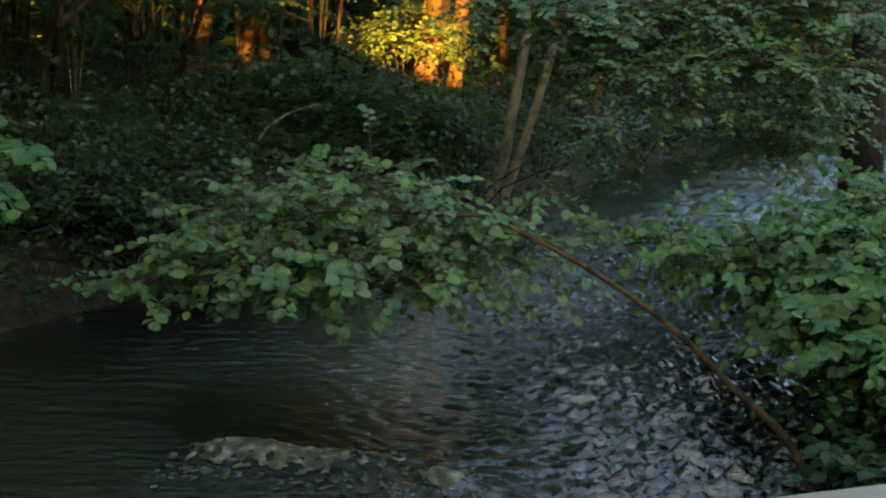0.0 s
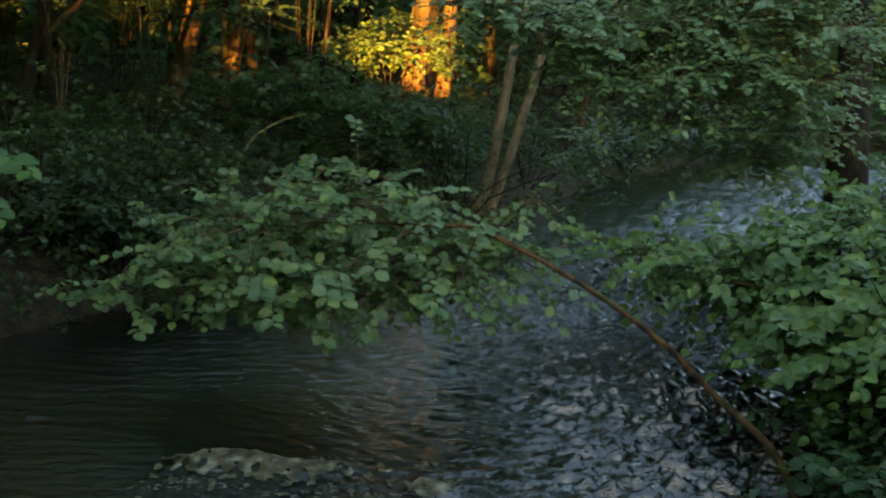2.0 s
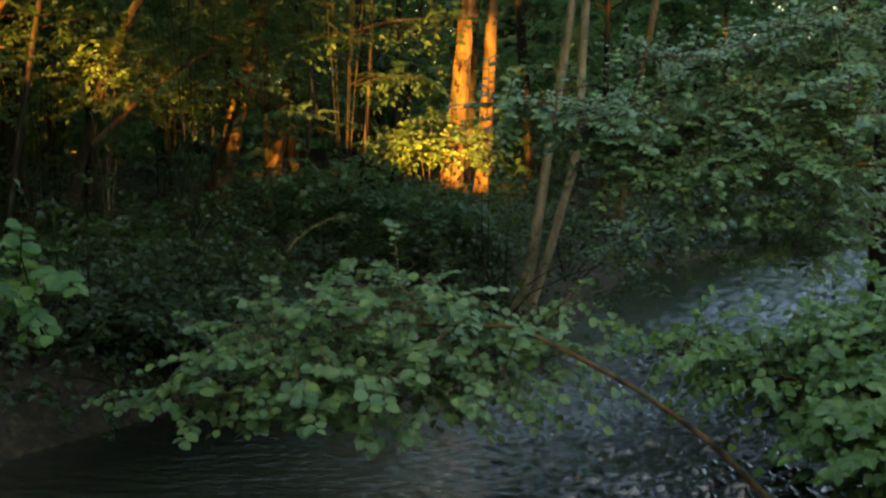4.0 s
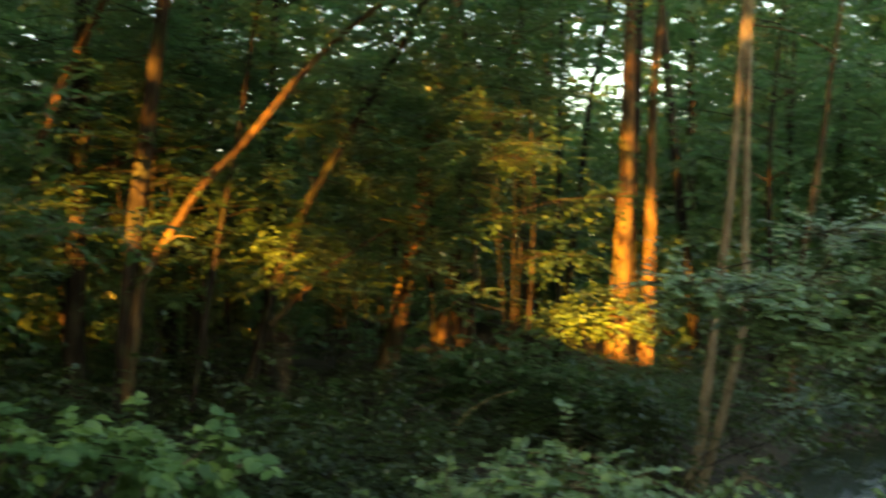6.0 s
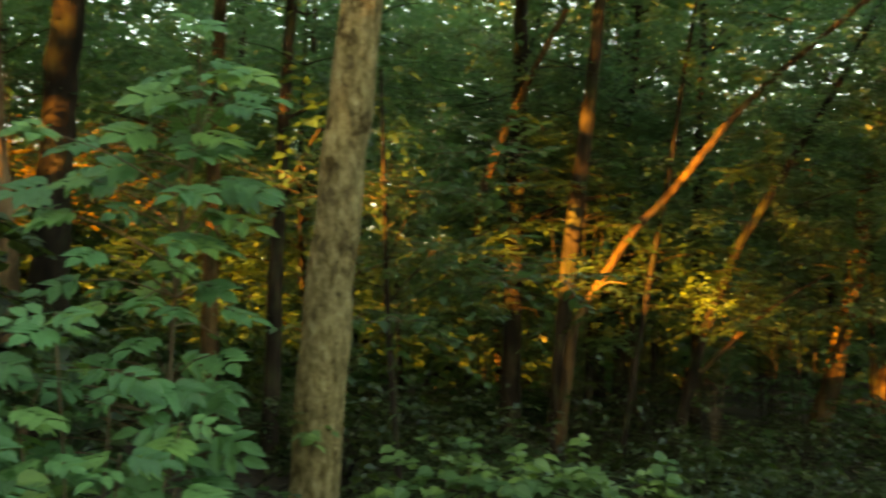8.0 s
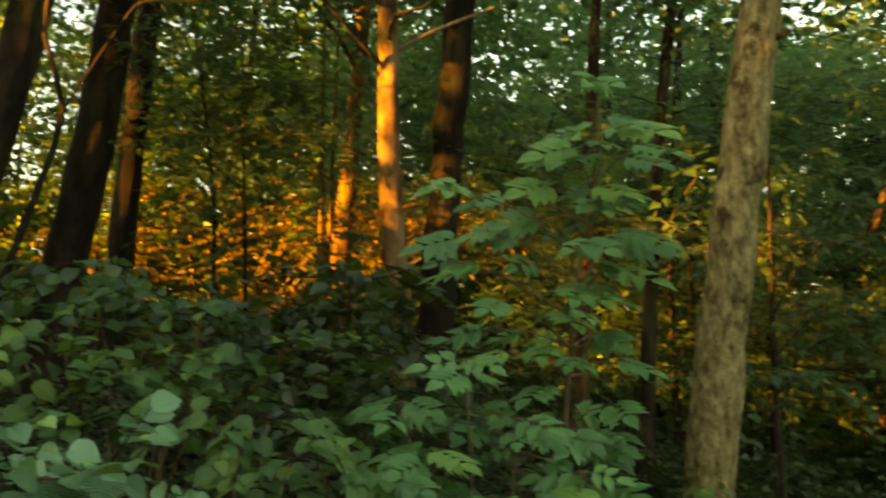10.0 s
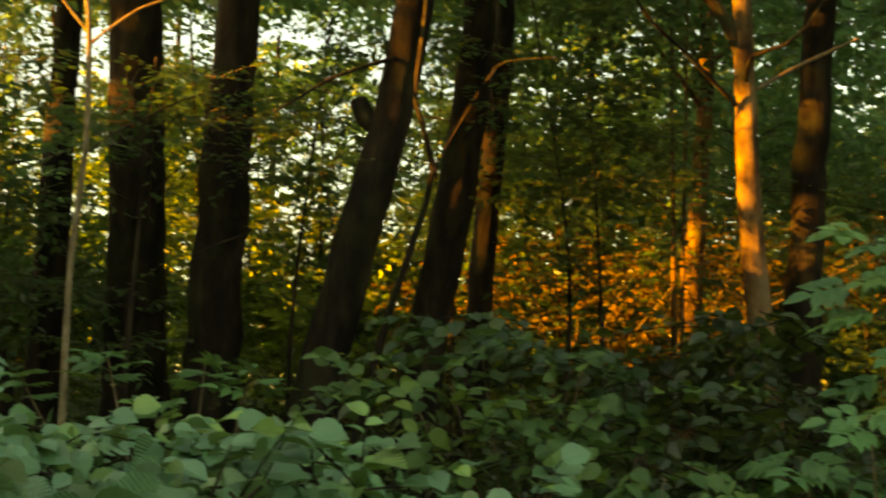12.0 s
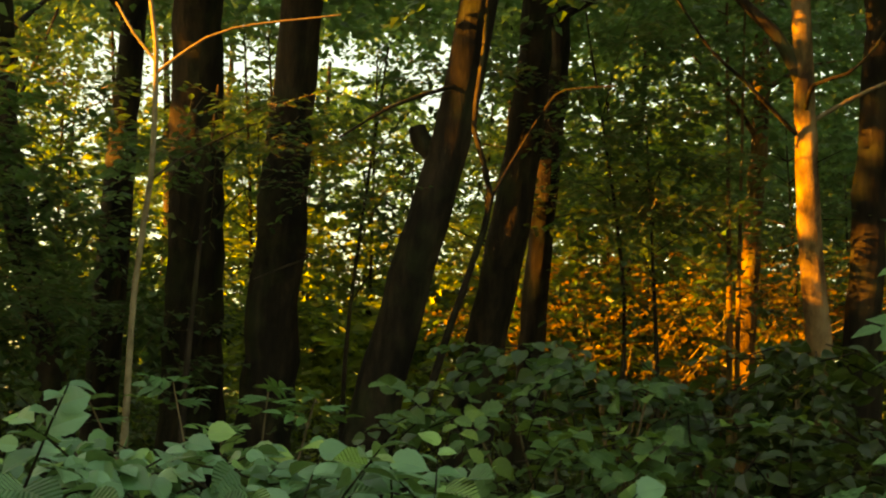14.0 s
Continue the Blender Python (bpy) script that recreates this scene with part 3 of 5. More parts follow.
limb(t, LEANER, 0.03, 0.04, bark_brown, "slanting sunlit side limb")
tree([(-2.65, 13.94, 0.3), (-2.44, 14.03, 1.16), (-2.17, 14.11, 2.5), (-1.88, 14.14, 3.0), (-1.58, 14.21, 4.27)], 0.078, bark_brown, "thin crooked alder trunk with patches of orange sun", seed=2, twigs=24, limbs=3)
tree([(-0.30, 12.85, 0.2), (-0.21, 12.93, 1.44), (-0.11, 13.0, 2.74), (-0.05, 13.06, 4.04)], 0.111, bark_brown, "straight alder trunk glowing orange in low sun", seed=3, top=6.5, crown=(5.9, 0.9, 0.6), twigs=30, limbs=2, limb_from=5.2)
tree([(0.05, 13.39, 0.34), (0.12, 13.45, 1.42), (0.21, 13.54, 3.45), (0.27, 13.58, 4.12)], 0.081, bark_brown, "slim alder trunk lit orange beside a thicker one", seed=4, top=6, crown=(5.6, 0.8, 0.5), twigs=24, limbs=2, limb_from=5.0)
tree([(-0.05, 16.0, 2.56), (0.07, 16.1, 4.56)], 0.088, bark_dark, "dark straight trunk standing deep in the wood", seed=5, crown=(7.8, 1.5, 1.1), twigs=24, limbs=2, limb_from=6.0)
tree([(0.36, 8.35, 0.30), (0.43, 8.4, 0.49), (0.55, 8.45, 1.34), (0.69, 8.5, 2.27), (0.79, 8.55, 3.25)], 0.036, bark_birch, "pale young birch leaning over the stream bank", seed=6, crown=(6.4, 0.8, 1.0), twigs=24, limbs=2, limb_from=4.5, name="birch_tree")
tree([(0.44, 8.35, 0.22), (0.51, 8.4, 0.4), (0.76, 8.46, 1.34), (0.79, 8.49, 1.97), (0.82, 8.52, 2.61)], 0.033, bark_birch, "second pale birch stem leaning beside the first", seed=7, crown=(6.4, 0.8, 1.0), twigs=24, limbs=2, limb_from=4.5, name="birch_tree")
tree([(1.7, 12.02, 1.8), (1.89, 12.08, 2.82), (2.06, 12.13, 3.83)], 0.048, bark_brown, "thin trunk with a sunlit orange upper stem", seed=8, top=5.0, crown=(4.4, 0.6, 0.5), twigs=16, limbs=1)
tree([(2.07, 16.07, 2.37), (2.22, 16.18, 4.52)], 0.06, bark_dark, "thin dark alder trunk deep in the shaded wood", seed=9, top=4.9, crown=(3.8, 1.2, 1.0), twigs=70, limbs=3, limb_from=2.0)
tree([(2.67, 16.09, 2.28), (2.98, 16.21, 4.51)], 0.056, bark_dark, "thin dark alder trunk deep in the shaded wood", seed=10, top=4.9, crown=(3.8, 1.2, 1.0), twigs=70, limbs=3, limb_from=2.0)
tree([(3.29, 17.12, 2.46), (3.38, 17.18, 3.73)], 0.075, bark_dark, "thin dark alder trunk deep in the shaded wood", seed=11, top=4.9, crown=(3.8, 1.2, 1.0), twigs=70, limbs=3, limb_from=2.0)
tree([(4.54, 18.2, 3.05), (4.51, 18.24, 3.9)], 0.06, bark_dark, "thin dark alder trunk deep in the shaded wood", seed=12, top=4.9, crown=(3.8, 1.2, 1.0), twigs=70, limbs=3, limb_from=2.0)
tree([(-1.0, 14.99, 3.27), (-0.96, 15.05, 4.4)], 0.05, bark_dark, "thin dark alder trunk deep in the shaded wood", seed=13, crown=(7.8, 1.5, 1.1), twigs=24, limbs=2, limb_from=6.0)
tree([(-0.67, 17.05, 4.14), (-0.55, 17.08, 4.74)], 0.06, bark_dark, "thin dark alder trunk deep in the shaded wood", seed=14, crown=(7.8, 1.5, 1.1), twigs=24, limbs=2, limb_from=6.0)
# dark bark on a pale stem, to imitate its being out of the sun
tree([(-3.79, 9.08, 0.9), (-3.54, 9.11, 2.3), (-3.41, 9.13, 2.9), (-3.26, 9.14, 3.8), (-3.15, 9.15, 4.39)], 0.024, bark_dark, "thin sapling stem crossing a leaning branch, darkened to dim the sun", seed=15, crown=(6, 1.0, 1.2), twigs=40, limbs=2, limb_from=4.5)
t = tree([(-4.30, 8.72, 0.5), (-4.15, 8.73, 1.6), (-4.07, 8.75, 1.84), (-3.63, 8.86, 2.54), (-3.29, 8.95, 2.9), (-2.66, 9.12, 3.65), (-1.99, 9.3, 4.22)], 0.044, bark_brown, "leaning trunk slanting across the wood, sunlit orange", top=5.2, seed=16, crown=(4.9, 0.9, 0.7), twigs=30, limbs=1, limb_from=4.4)
limb(t, [(-3.95, 8.78, 2.05), (-3.75, 8.6, 2.12), (-3.55, 8.5, 2.10)], 0.009, 0.004, bark_twig)
# darker bark imitates shade over most of this stem
t = tree([(-3.77, 10.15, 0.4), (-3.47, 10.2, 1.57), (-3.24, 10.25, 2.17), (-3.13, 10.27, 2.44), (-2.91, 10.33, 2.82)], 0.05, bark_dark, "slanting alder stem with a low side branch, sunlit leaves", top=6.5, seed=18, crown=(5.5, 1.2, 1.2), twigs=50, limbs=1)
limb(t, [(-3.45, 10.1, 1.30), (-2.94, 10.15, 1.78), (-2.54, 10.26, 2.07), (-2.3, 10.3, 2.2)], 0.03, 0.01, bark_brown)
t = tree([(-2.78, 3.16, 0.6), (-2.69, 3.15, 1.27), (-2.59, 3.14, 2.17), (-2.46, 3.15, 3.14)], 0.092, bark_pale, "pale grey trunk with lichen blotches and dark scars", seed=19, top=8, crown=(6.6, 1.4, 1.4), twigs=70, limbs=2, limb_from=5.0, sides=20)
limb(t, [(-2.47, 3.17, 3.0), (-2.40, 3.16, 3.06), (-2.33, 3.15, 3.07)], 0.02, 0.012, bark_brown, "broken sunlit branch stub", "branch_stub")
g = np.random.default_rng(90)
P, D, N, S, paths = twig_set(g, (-2.66, 3.03, 1.42), (0.07, 0.05, 0.10), 7, 0.10, 5, 0.05, hollow=0.0)
part("sprout", leaf_mesh("sprout", P, D, N, S, POINTED, leaf_shrub), t, "small green leaves sprouting from the bark")
t = tree([(-5.17, 9.52, 0.98), (-5.04, 9.46, 3.18), (-4.94, 9.41, 4.82)], 0.094, bark_dark, "dark upright alder trunk with few sun spots", seed=20)
limb(t, [(-5.35, 9.2, 2.6), (-5.1, 8.98, 3.17), (-4.64, 9.04, 4.11), (-4.34, 9.15, 4.68)], 0.045, 0.03, bark_brown)
# darker bark imitates shade between the sun stripes
tree([(-4.34, 8.78, 0.8), (-4.16, 8.77, 2.43), (-3.97, 8.8, 3.77), (-3.85, 8.8, 4.73)], 0.077, bark_dark, "brown trunk striped with orange sunlight", seed=21, limb_from=4.8)
tree([(-4.36, 12.99, 3.66), (-4.26, 12.96, 5.41)], 0.063, bark_dark, "thin dark alder trunk deep in the shaded wood", seed=22)
tree([(-5.22, 12.75, 3.19), (-5.02, 12.73, 5.43)], 0.07, bark_dark, "thin dark alder trunk deep in the shaded wood", seed=23)
t = tree([(-5.62, 4.10, 1.2), (-5.55, 3.99, 2.0), (-5.48, 3.83, 2.78), (-5.37, 3.69, 3.76), (-5.3, 3.6, 4.41)], 0.073, bark_patchy, "smooth pale trunk brightly lit orange, forking above", seed=24, sides=14, limbs=1, limb_from=5.0, crown=(6.5, 1.3, 1.2), twigs=60)
limb(t, [(-5.38, 3.70, 3.88), (-5.36, 3.60, 4.02), (-5.38, 3.48, 4.21), (-5.43, 3.28, 4.39), (-5.5, 2.9, 4.8)], 0.045, 0.02, bark_dark, "dark fork branch")
limb(t, [(-5.38, 3.72, 3.7), (-5.25, 3.95, 3.86), (-5.1, 4.3, 4.05)], 0.016, 0.008, bark_twig)
limb(t, [(-5.37, 3.62, 3.62), (-5.26, 3.16, 3.85), (-5.24, 2.94, 3.97), (-5.11, 2.61, 4.19)], 0.014, 0.007, bark_dark)
limb(t, [(-5.36, 3.68, 3.76), (-5.03, 3.47, 3.80), (-4.84, 3.53, 3.82), (-4.64, 3.54, 3.91), (-4.50, 3.58, 4.10)], 0.014, 0.006, bark_dark)
tree([(-9.77, 6.55, 2.57), (-9.59, 6.51, 3.77), (-9.42, 6.48, 4.85), (-9.23, 6.37, 6.27)], 0.115, bark_brown, "banded trunk glowing orange among undergrowth", seed=25, limb_from=4)
# darkened bark imitates the shade over most of this trunk
tree([(-6.12, 4.79, 2.55), (-5.96, 4.73, 3.66), (-5.79, 4.67, 4.78)], 0.125, bark_shaded, "dark brown trunk partly lit beside the bright one", seed=26, limb_from=4.8)
tree([(-7.69, 4.85, 3.39), (-7.63, 4.79, 4.43)], 0.027, bark_brown, "thin sunlit sapling stem", seed=27, top=6, crown=(5.6, 0.7, 0.8), twigs=30, limbs=2)
tree([(-5.7, 6.63, 2.65), (-5.57, 6.6, 4.09), (-5.51, 6.6, 4.54)], 0.059, bark_dark, "slim dark trunk near the elder sapling", seed=28)
tree([(-6.72, 7.01, 3.33), (-6.65, 6.98, 4.23), (-6.6, 6.96, 4.83)], 0.07, bark_brown, "brown trunk with a bright sunlit band", seed=29)
# these trunks get the bark with painted-in shade
DARK = "thick dark rough-barked trunk against the bright evening sky"
tree([(-8.56, 0.18, 2.2), (-8.41, 0.16, 3.15), (-8.15, 0.13, 4.74)], 0.116, bark_shaded, DARK, seed=30, sides=14, limb_from=4.5)
t = tree([(-5.63, 0.02, 1.85), (-5.54, 0.0, 2.45), (-5.45, 0.02, 2.92), (-5.37, -0.01, 3.48), (-5.35, -0.06, 3.74)], 0.017, bark_birch, "thin pale sapling with a sunlit forked top", seed=31, top=5.2, crown=(4.9, 0.6, 0.5), twigs=16, limbs=0)
limb(t, [(-5.37, -0.01, 3.46), (-5.42, -0.12, 3.60), (-5.46, -0.2, 3.74)], 0.008, 0.005, bark_birch, "thin sunlit fork twig")
limb(t, [(-5.38, -0.01, 3.40), (-5.30, 0.12, 3.52), (-5.20, 0.3, 3.62), (-5.0, 0.75, 3.70)], 0.008, 0.003, bark_twig, "long thin fork twig")
limb(t, [(-5.45, 0.02, 2.92), (-5.70, 0.22, 3.12), (-5.88, 0.63, 3.39), (-5.92, 0.88, 3.40)], 0.007, 0.003, bark_dark, name="twig")
tree([(-7.86, 0.71, 1.84), (-7.7, 0.6, 3.1), (-7.5, 0.48, 4.58)], 0.20, bark_shaded, DARK, seed=32, sides=16, limb_from=4.5)
t = tree([(-7.17, 1.03, 1.93), (-7.0, 1.01, 3.04), (-6.77, 1.0, 4.43)], 0.161, bark_shaded, DARK, seed=33, sides=16, limb_from=4.5)
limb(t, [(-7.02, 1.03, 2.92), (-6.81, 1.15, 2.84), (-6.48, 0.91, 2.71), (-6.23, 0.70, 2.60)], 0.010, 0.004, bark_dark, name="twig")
t = tree([(-6.48, 1.48, 1.76), (-6.24, 1.64, 2.83), (-6.08, 1.76, 3.48), (-5.92, 1.83, 4.29)], 0.130, bark_shaded, "dark leaning trunk with a broken knot on its side", seed=34, sides=16, limb_from=4.8)
limb(t, [(-6.10, 1.74, 3.36), (-6.17, 1.62, 3.46), (-6.19, 1.58, 3.56)], 0.07, 0.05, bark_shaded, "broken branch knot", "knot", sides=9)
limb(t, [(-6.0, 1.78, 3.80), (-5.86, 1.52, 3.67), (-5.77, 1.27, 3.53), (-5.71, 0.98, 3.31)], 0.014, 0.006, bark_shaded)
tree([(-7.56, 2.65, 2.28), (-7.36, 2.74, 3.27), (-7.21, 2.79, 4.07), (-7.08, 2.77, 4.86)], 0.150, bark_shaded, DARK, seed=35, sides=16, limb_from=4.5)
tree([(-8.45, 3.5, 2.77), (-8.33, 3.49, 3.5), (-8.14, 3.49, 4.64), (-8.04, 3.46, 5.32)], 0.115, bark_shaded, "dark trunk half hidden by a thicker one", seed=36, limb_from=4.5)
t = tree([(-6.02, 1.68, 2.08), (-5.86, 1.81, 2.7), (-5.77, 1.88, 3.11), (-5.76, 1.76, 3.47), (-5.7, 1.76, 3.81)], 0.025, bark_shaded, "thin crooked dark stem between two trunks", seed=37, top=4.6, crown=(4.4, 0.6, 0.4), twigs=14, limbs=0)
limb(t, [(-5.78, 1.87, 3.08), (-5.80, 2.05, 3.40), (-5.66, 2.15, 3.64), (-5.54, 2.20, 3.71), (-5.32, 2.39, 3.70)], 0.009, 0.003, bark_shaded)
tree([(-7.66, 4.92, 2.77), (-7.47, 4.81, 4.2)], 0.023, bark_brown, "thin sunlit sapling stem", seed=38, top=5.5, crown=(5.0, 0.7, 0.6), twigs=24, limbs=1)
tree([(-8.19, -0.16, 1.98), (-8.15, -0.44, 2.86), (-8.08, -0.64, 3.78), (-7.99, -0.73, 4.52)], 0.09, bark_shaded, "dark curved trunk at the edge of the wood", seed=39, limb_from=3.0)

# ---- the tree of the far bank, whose limbs hang over the water ----
g = np.random.default_rng(55)
p = grow([(3.11, 8.36, 0.27), (3.13, 8.55, 1.14), (3.16, 8.70, 1.76)], 5.0)
overhang = thing("beech_tree", tuple(p[0]), "dark beech trunk with layered sprays hanging over the stream", "tree", TREES)
part("trunk", mesh_of("trunk", *[(v, [q]) for v, q in [tube_arrays(smooth_path(p, 0.15), 0.15, 0.06, 14, 0.08, 3, 0.35)]][0], bark_dark, True), overhang)
sets, tubes = [], []
for cx, cy, cz, rx, n in ((0.2, 5.25, 1.71, 0.16, 14), (0.4, 5.35, 1.64, 0.24, 26), (0.62, 5.46, 1.55, 0.26, 30), (0.81, 5.46, 1.41, 0.26, 30), (0.75, 5.57, 1.71, 0.22, 24),
                          (1.05, 5.58, 1.62, 0.28, 34), (1.33, 5.59, 1.67, 0.28, 34), (1.12, 5.47, 1.43, 0.3, 36), (1.01, 5.79, 1.94, 0.2, 18), (1.41, 5.91, 1.99, 0.26, 26),
                          (1.76, 6.03, 2.11, 0.3, 34), (1.88, 5.82, 1.92, 0.3, 34)):
    cx, cy, cz, rx = cx * 1.21, cy * 1.21, 1.7 + (cz - 1.7) * 1.21, rx * 1.21
    sets.append(twig_set(g, (cx, cy, cz), (rx, rx, 0.035), int(n * 2.4), 0.32, 11, 0.047, tilt=0.12, hollow=0.0, droop=0.10, outward=0.3, hang=0.05, lean=(-0.1, -0.36, 0)))
for cx, cy, cz, rx, n in ((1.59, 5.6, 1.78, 0.3, 36), (1.86, 5.51, 1.67, 0.3, 36), (1.45, 5.48, 1.45, 0.3, 36), (1.74, 5.39, 1.43, 0.3, 36), (1.24, 5.56, 1.21, 0.3, 34),
                          (1.03, 6.35, 0.96, 0.3, 26), (1.36, 6.26, 1.02, 0.34, 34), (1.66, 5.78, 1.14, 0.34, 40), (1.80, 5.7, 1.25, 0.26, 26), (1.70, 5.9, 0.98, 0.26, 26),
                          (2.05, 6.25, 2.46, 0.4, 30), (2.5, 5.8, 1.75, 0.4, 14), (2.3, 5.9, 2.2, 0.5, 26)):
    cx, cy, cz, rx = cx * 1.21, cy * 1.21, 1.7 + (cz - 1.7) * 1.21, rx * 1.21
    sets.append(twig_set(g, (cx, cy, cz), (rx, rx, 0.04), int(n * 2.0), 0.32, 11, 0.047, tilt=0.13, hollow=0.0, droop=0.12, outward=0.3, hang=0.05, lean=(-0.1, -0.36, 0)))
for k in range(14):
    P0 = sets[k * 25 // 14][0]
    cx, cy, cz = P0.mean(axis=0)
    n = k
    a = np.array([3.13, 8.6, min(cz + 0.2, 2.8)])
    e = np.array([cx - 0.2, cy - 0.1, cz])
    tubes.append(tube_arrays(smooth_path([a, (a + e) / 2 + [0.1, 0, 0.16], e], 0.12), 0.012, 0.004, 5, 0.05, n))
P, D, N, S, paths = join_sets(sets)
for v, q in tubes:
    part("limb", mesh_of("limb", v, [q], bark_dark, True), overhang)
part("brushwood", join_tubes("brushwood", [tube_arrays(q, 0.004, 0.002, 3) for q in paths], bark_twig), overhang, kind="stuff")
limb(overhang, [(1.21, 6.8, 1.48), (1.36, 6.78, 1.68), (1.57, 6.78, 1.88)], 0.008, 0.006, bark_pale, "bare pale broken twig", "twig")
part("crown", leaf_mesh("crown", P, D, N, S, leaf_template([(0, 0), (0.2, 0.3), (0.5, 0.4), (0.8, 0.24), (1, 0)], 0.2, 0.2), leaf_beech), overhang)

# ---- shrubs ----


def shrub(name, label, foot, clumps, leaf, template, mat, seed, single=None, n_single=0, tilt=0.4, stem_r=0.012, per=8, twig=0.3, droop=0.25, group="undergrowth", single_near=(0, 0, 1.7), bushy=False, lean=(0, 0, 0)):
    """A shrub: stems from its foot to its clumps of twigs; the leaves nearest a place are single objects."""
    g = np.random.default_rng(seed + 500)
    t = thing(name, (foot[0], foot[1], gz(foot[0], foot[1]) - 0.03), label, "shrub", group)
    f = np.array(t.location)
    sets = [twig_set(g, c, r, n, twig, per, leaf, tilt=tilt, hollow=0.0, droop=droop, lean=lean) for c, r, n in clumps]
    tubes = []
    for c, r, n in clumps:
        e = np.array(c, float)
        for k in range(2):
            e2 = e + g.normal(0, 0.4, 3) * np.array(r)
            m = (f + e2) / 2 + np.array([(f[0] - e2[0]) * 0.15, (f[1] - e2[1]) * 0.15, 0.1])
            tubes.append(tube_arrays(smooth_path([f, m, e2], 0.3 if bushy else 0.1), stem_r, stem_r * 0.3, 3 if bushy else 5, 0.05, seed + k))
    P, D, N, S, paths = join_sets(sets)
    if bushy:
        part("brushwood", join_tubes("brushwood", tubes, bark_dark), t, kind="stuff")
    else:
        for v, q in tubes:
            part("stem", mesh_of("stem", v, [q], bark_twig, True), t)
        part("brushwood", join_tubes("brushwood", [tube_arrays(q, 0.0035, 0.0015, 3) for q in paths], bark_dark), t, kind="stuff")
    if single:
        o = np.argsort(np.linalg.norm(P - np.array(single_near), axis=1))
        a, rest = o[:n_single], o[n_single:]
        leaf_objects(t, P[a], D[a], N[a], S[a], single)
    else:
        rest = np.arange(len(P))
    if len(rest):
        part("foliage", leaf_mesh("foliage", P[rest], D[rest], N[rest], S[rest], template, mat), t, kind="stuff")
    return t


# the alder that leans from the far bank across the water
round_leaf = [template_mesh("leaf", leaf_template([(0, 0), (0.12, 0.20), (0.22, 0.27), (0.34, w * 0.95), (0.41, w * 0.74), (0.58, w * 1.05), (0.65, w * 0.8), (0.80, w * 0.84), (0.86, 0.22), (0.98, 0.15), (0.92, 0)], fold, curl), leaf_alder_single) for w, fold, curl in ((0.44, 0.2, 0.15), (0.40, 0.3, 0.25), (0.46, 0.12, 0.3))]
stem = [(1.36, 3.62, -0.06), (1.31, 3.68, 0.06), (1.25, 3.81, 0.19), (1.08, 3.99, 0.32), (0.92, 4.18, 0.45), (0.67, 4.36, 0.60), (0.41, 4.54, 0.71), (0.18, 4.66, 0.79), (0.03, 4.71, 0.78), (-0.5, 4.85, 0.75), (-0.95, 4.9, 0.6)]
alder = thing("leaning_alder", stem[0], "young alder leaning low over the stream, dense rounded leaves", "tree")
part("stem", mesh_of("stem", *[(v, [q]) for v, q in [tube_arrays(smooth_path(stem, 0.06), 0.0145, 0.006, 10, 0.08, 4, 0.5)]][0], bark_brown, True), alder)
limb(alder, [(1.25, 3.81, 0.19), (1.19, 3.8, 0.1), (1.15, 3.78, 0.02)], 0.010, 0.006, bark_dark, "", "side_root")
limb(alder, [(-0.05, 4.8, 0.78), (-0.28, 4.62, 0.62), (-0.38, 4.5, 0.45), (-0.40, 4.46, 0.34)], 0.009, 0.004, bark_twig, "", "branch")
g = np.random.default_rng(77)
sets = [twig_set(g, c, r, int(n * 1.75), 0.24, 11, 0.058, tilt=0.34, hollow=0.0, droop=0.3, lean=(0, -0.4, 0)) for c, r, n in (
    ((-0.30, 4.95, 0.80), (0.45, 0.4, 0.20), 62), ((-0.75, 4.9, 0.66), (0.45, 0.4, 0.20), 52), ((-0.38, 4.72, 0.57), (0.6, 0.35, 0.15), 56), ((-0.85, 4.75, 0.53), (0.42, 0.3, 0.13), 34),
    ((0.08, 4.82, 0.64), (0.4, 0.3, 0.14), 36), ((-0.50, 4.6, 0.50), (0.4, 0.2, 0.06), 20), ((-1.22, 4.75, 0.44), (0.22, 0.2, 0.11), 12), ((0.42, 4.75, 0.70), (0.25, 0.2, 0.10), 10), ((0.45, 5.3, 0.78), (0.12, 0.12, 0.08), 4))]
P, D, N, S, paths = join_sets(sets)
high = P[:, 2] > 0.35
P, D, N, S = P[high], D[high], N[high], S[high]
part("brushwood", join_tubes("brushwood", [tube_arrays(q, 0.004, 0.002, 4) for q in paths if q[:, 2].min() > 0.35], bark_twig), alder, kind="stuff")
o = np.argsort(P[:, 1])
leaf_objects(alder, P[o[:300]], D[o[:300]], N[o[:300]], S[o[:300]], round_leaf)
part("foliage", leaf_mesh("foliage", P[o[300:]], D[o[300:]], N[o[300:]], S[o[300:]] * 0.8, ALDER, leaf_alder), alder, kind="stuff")

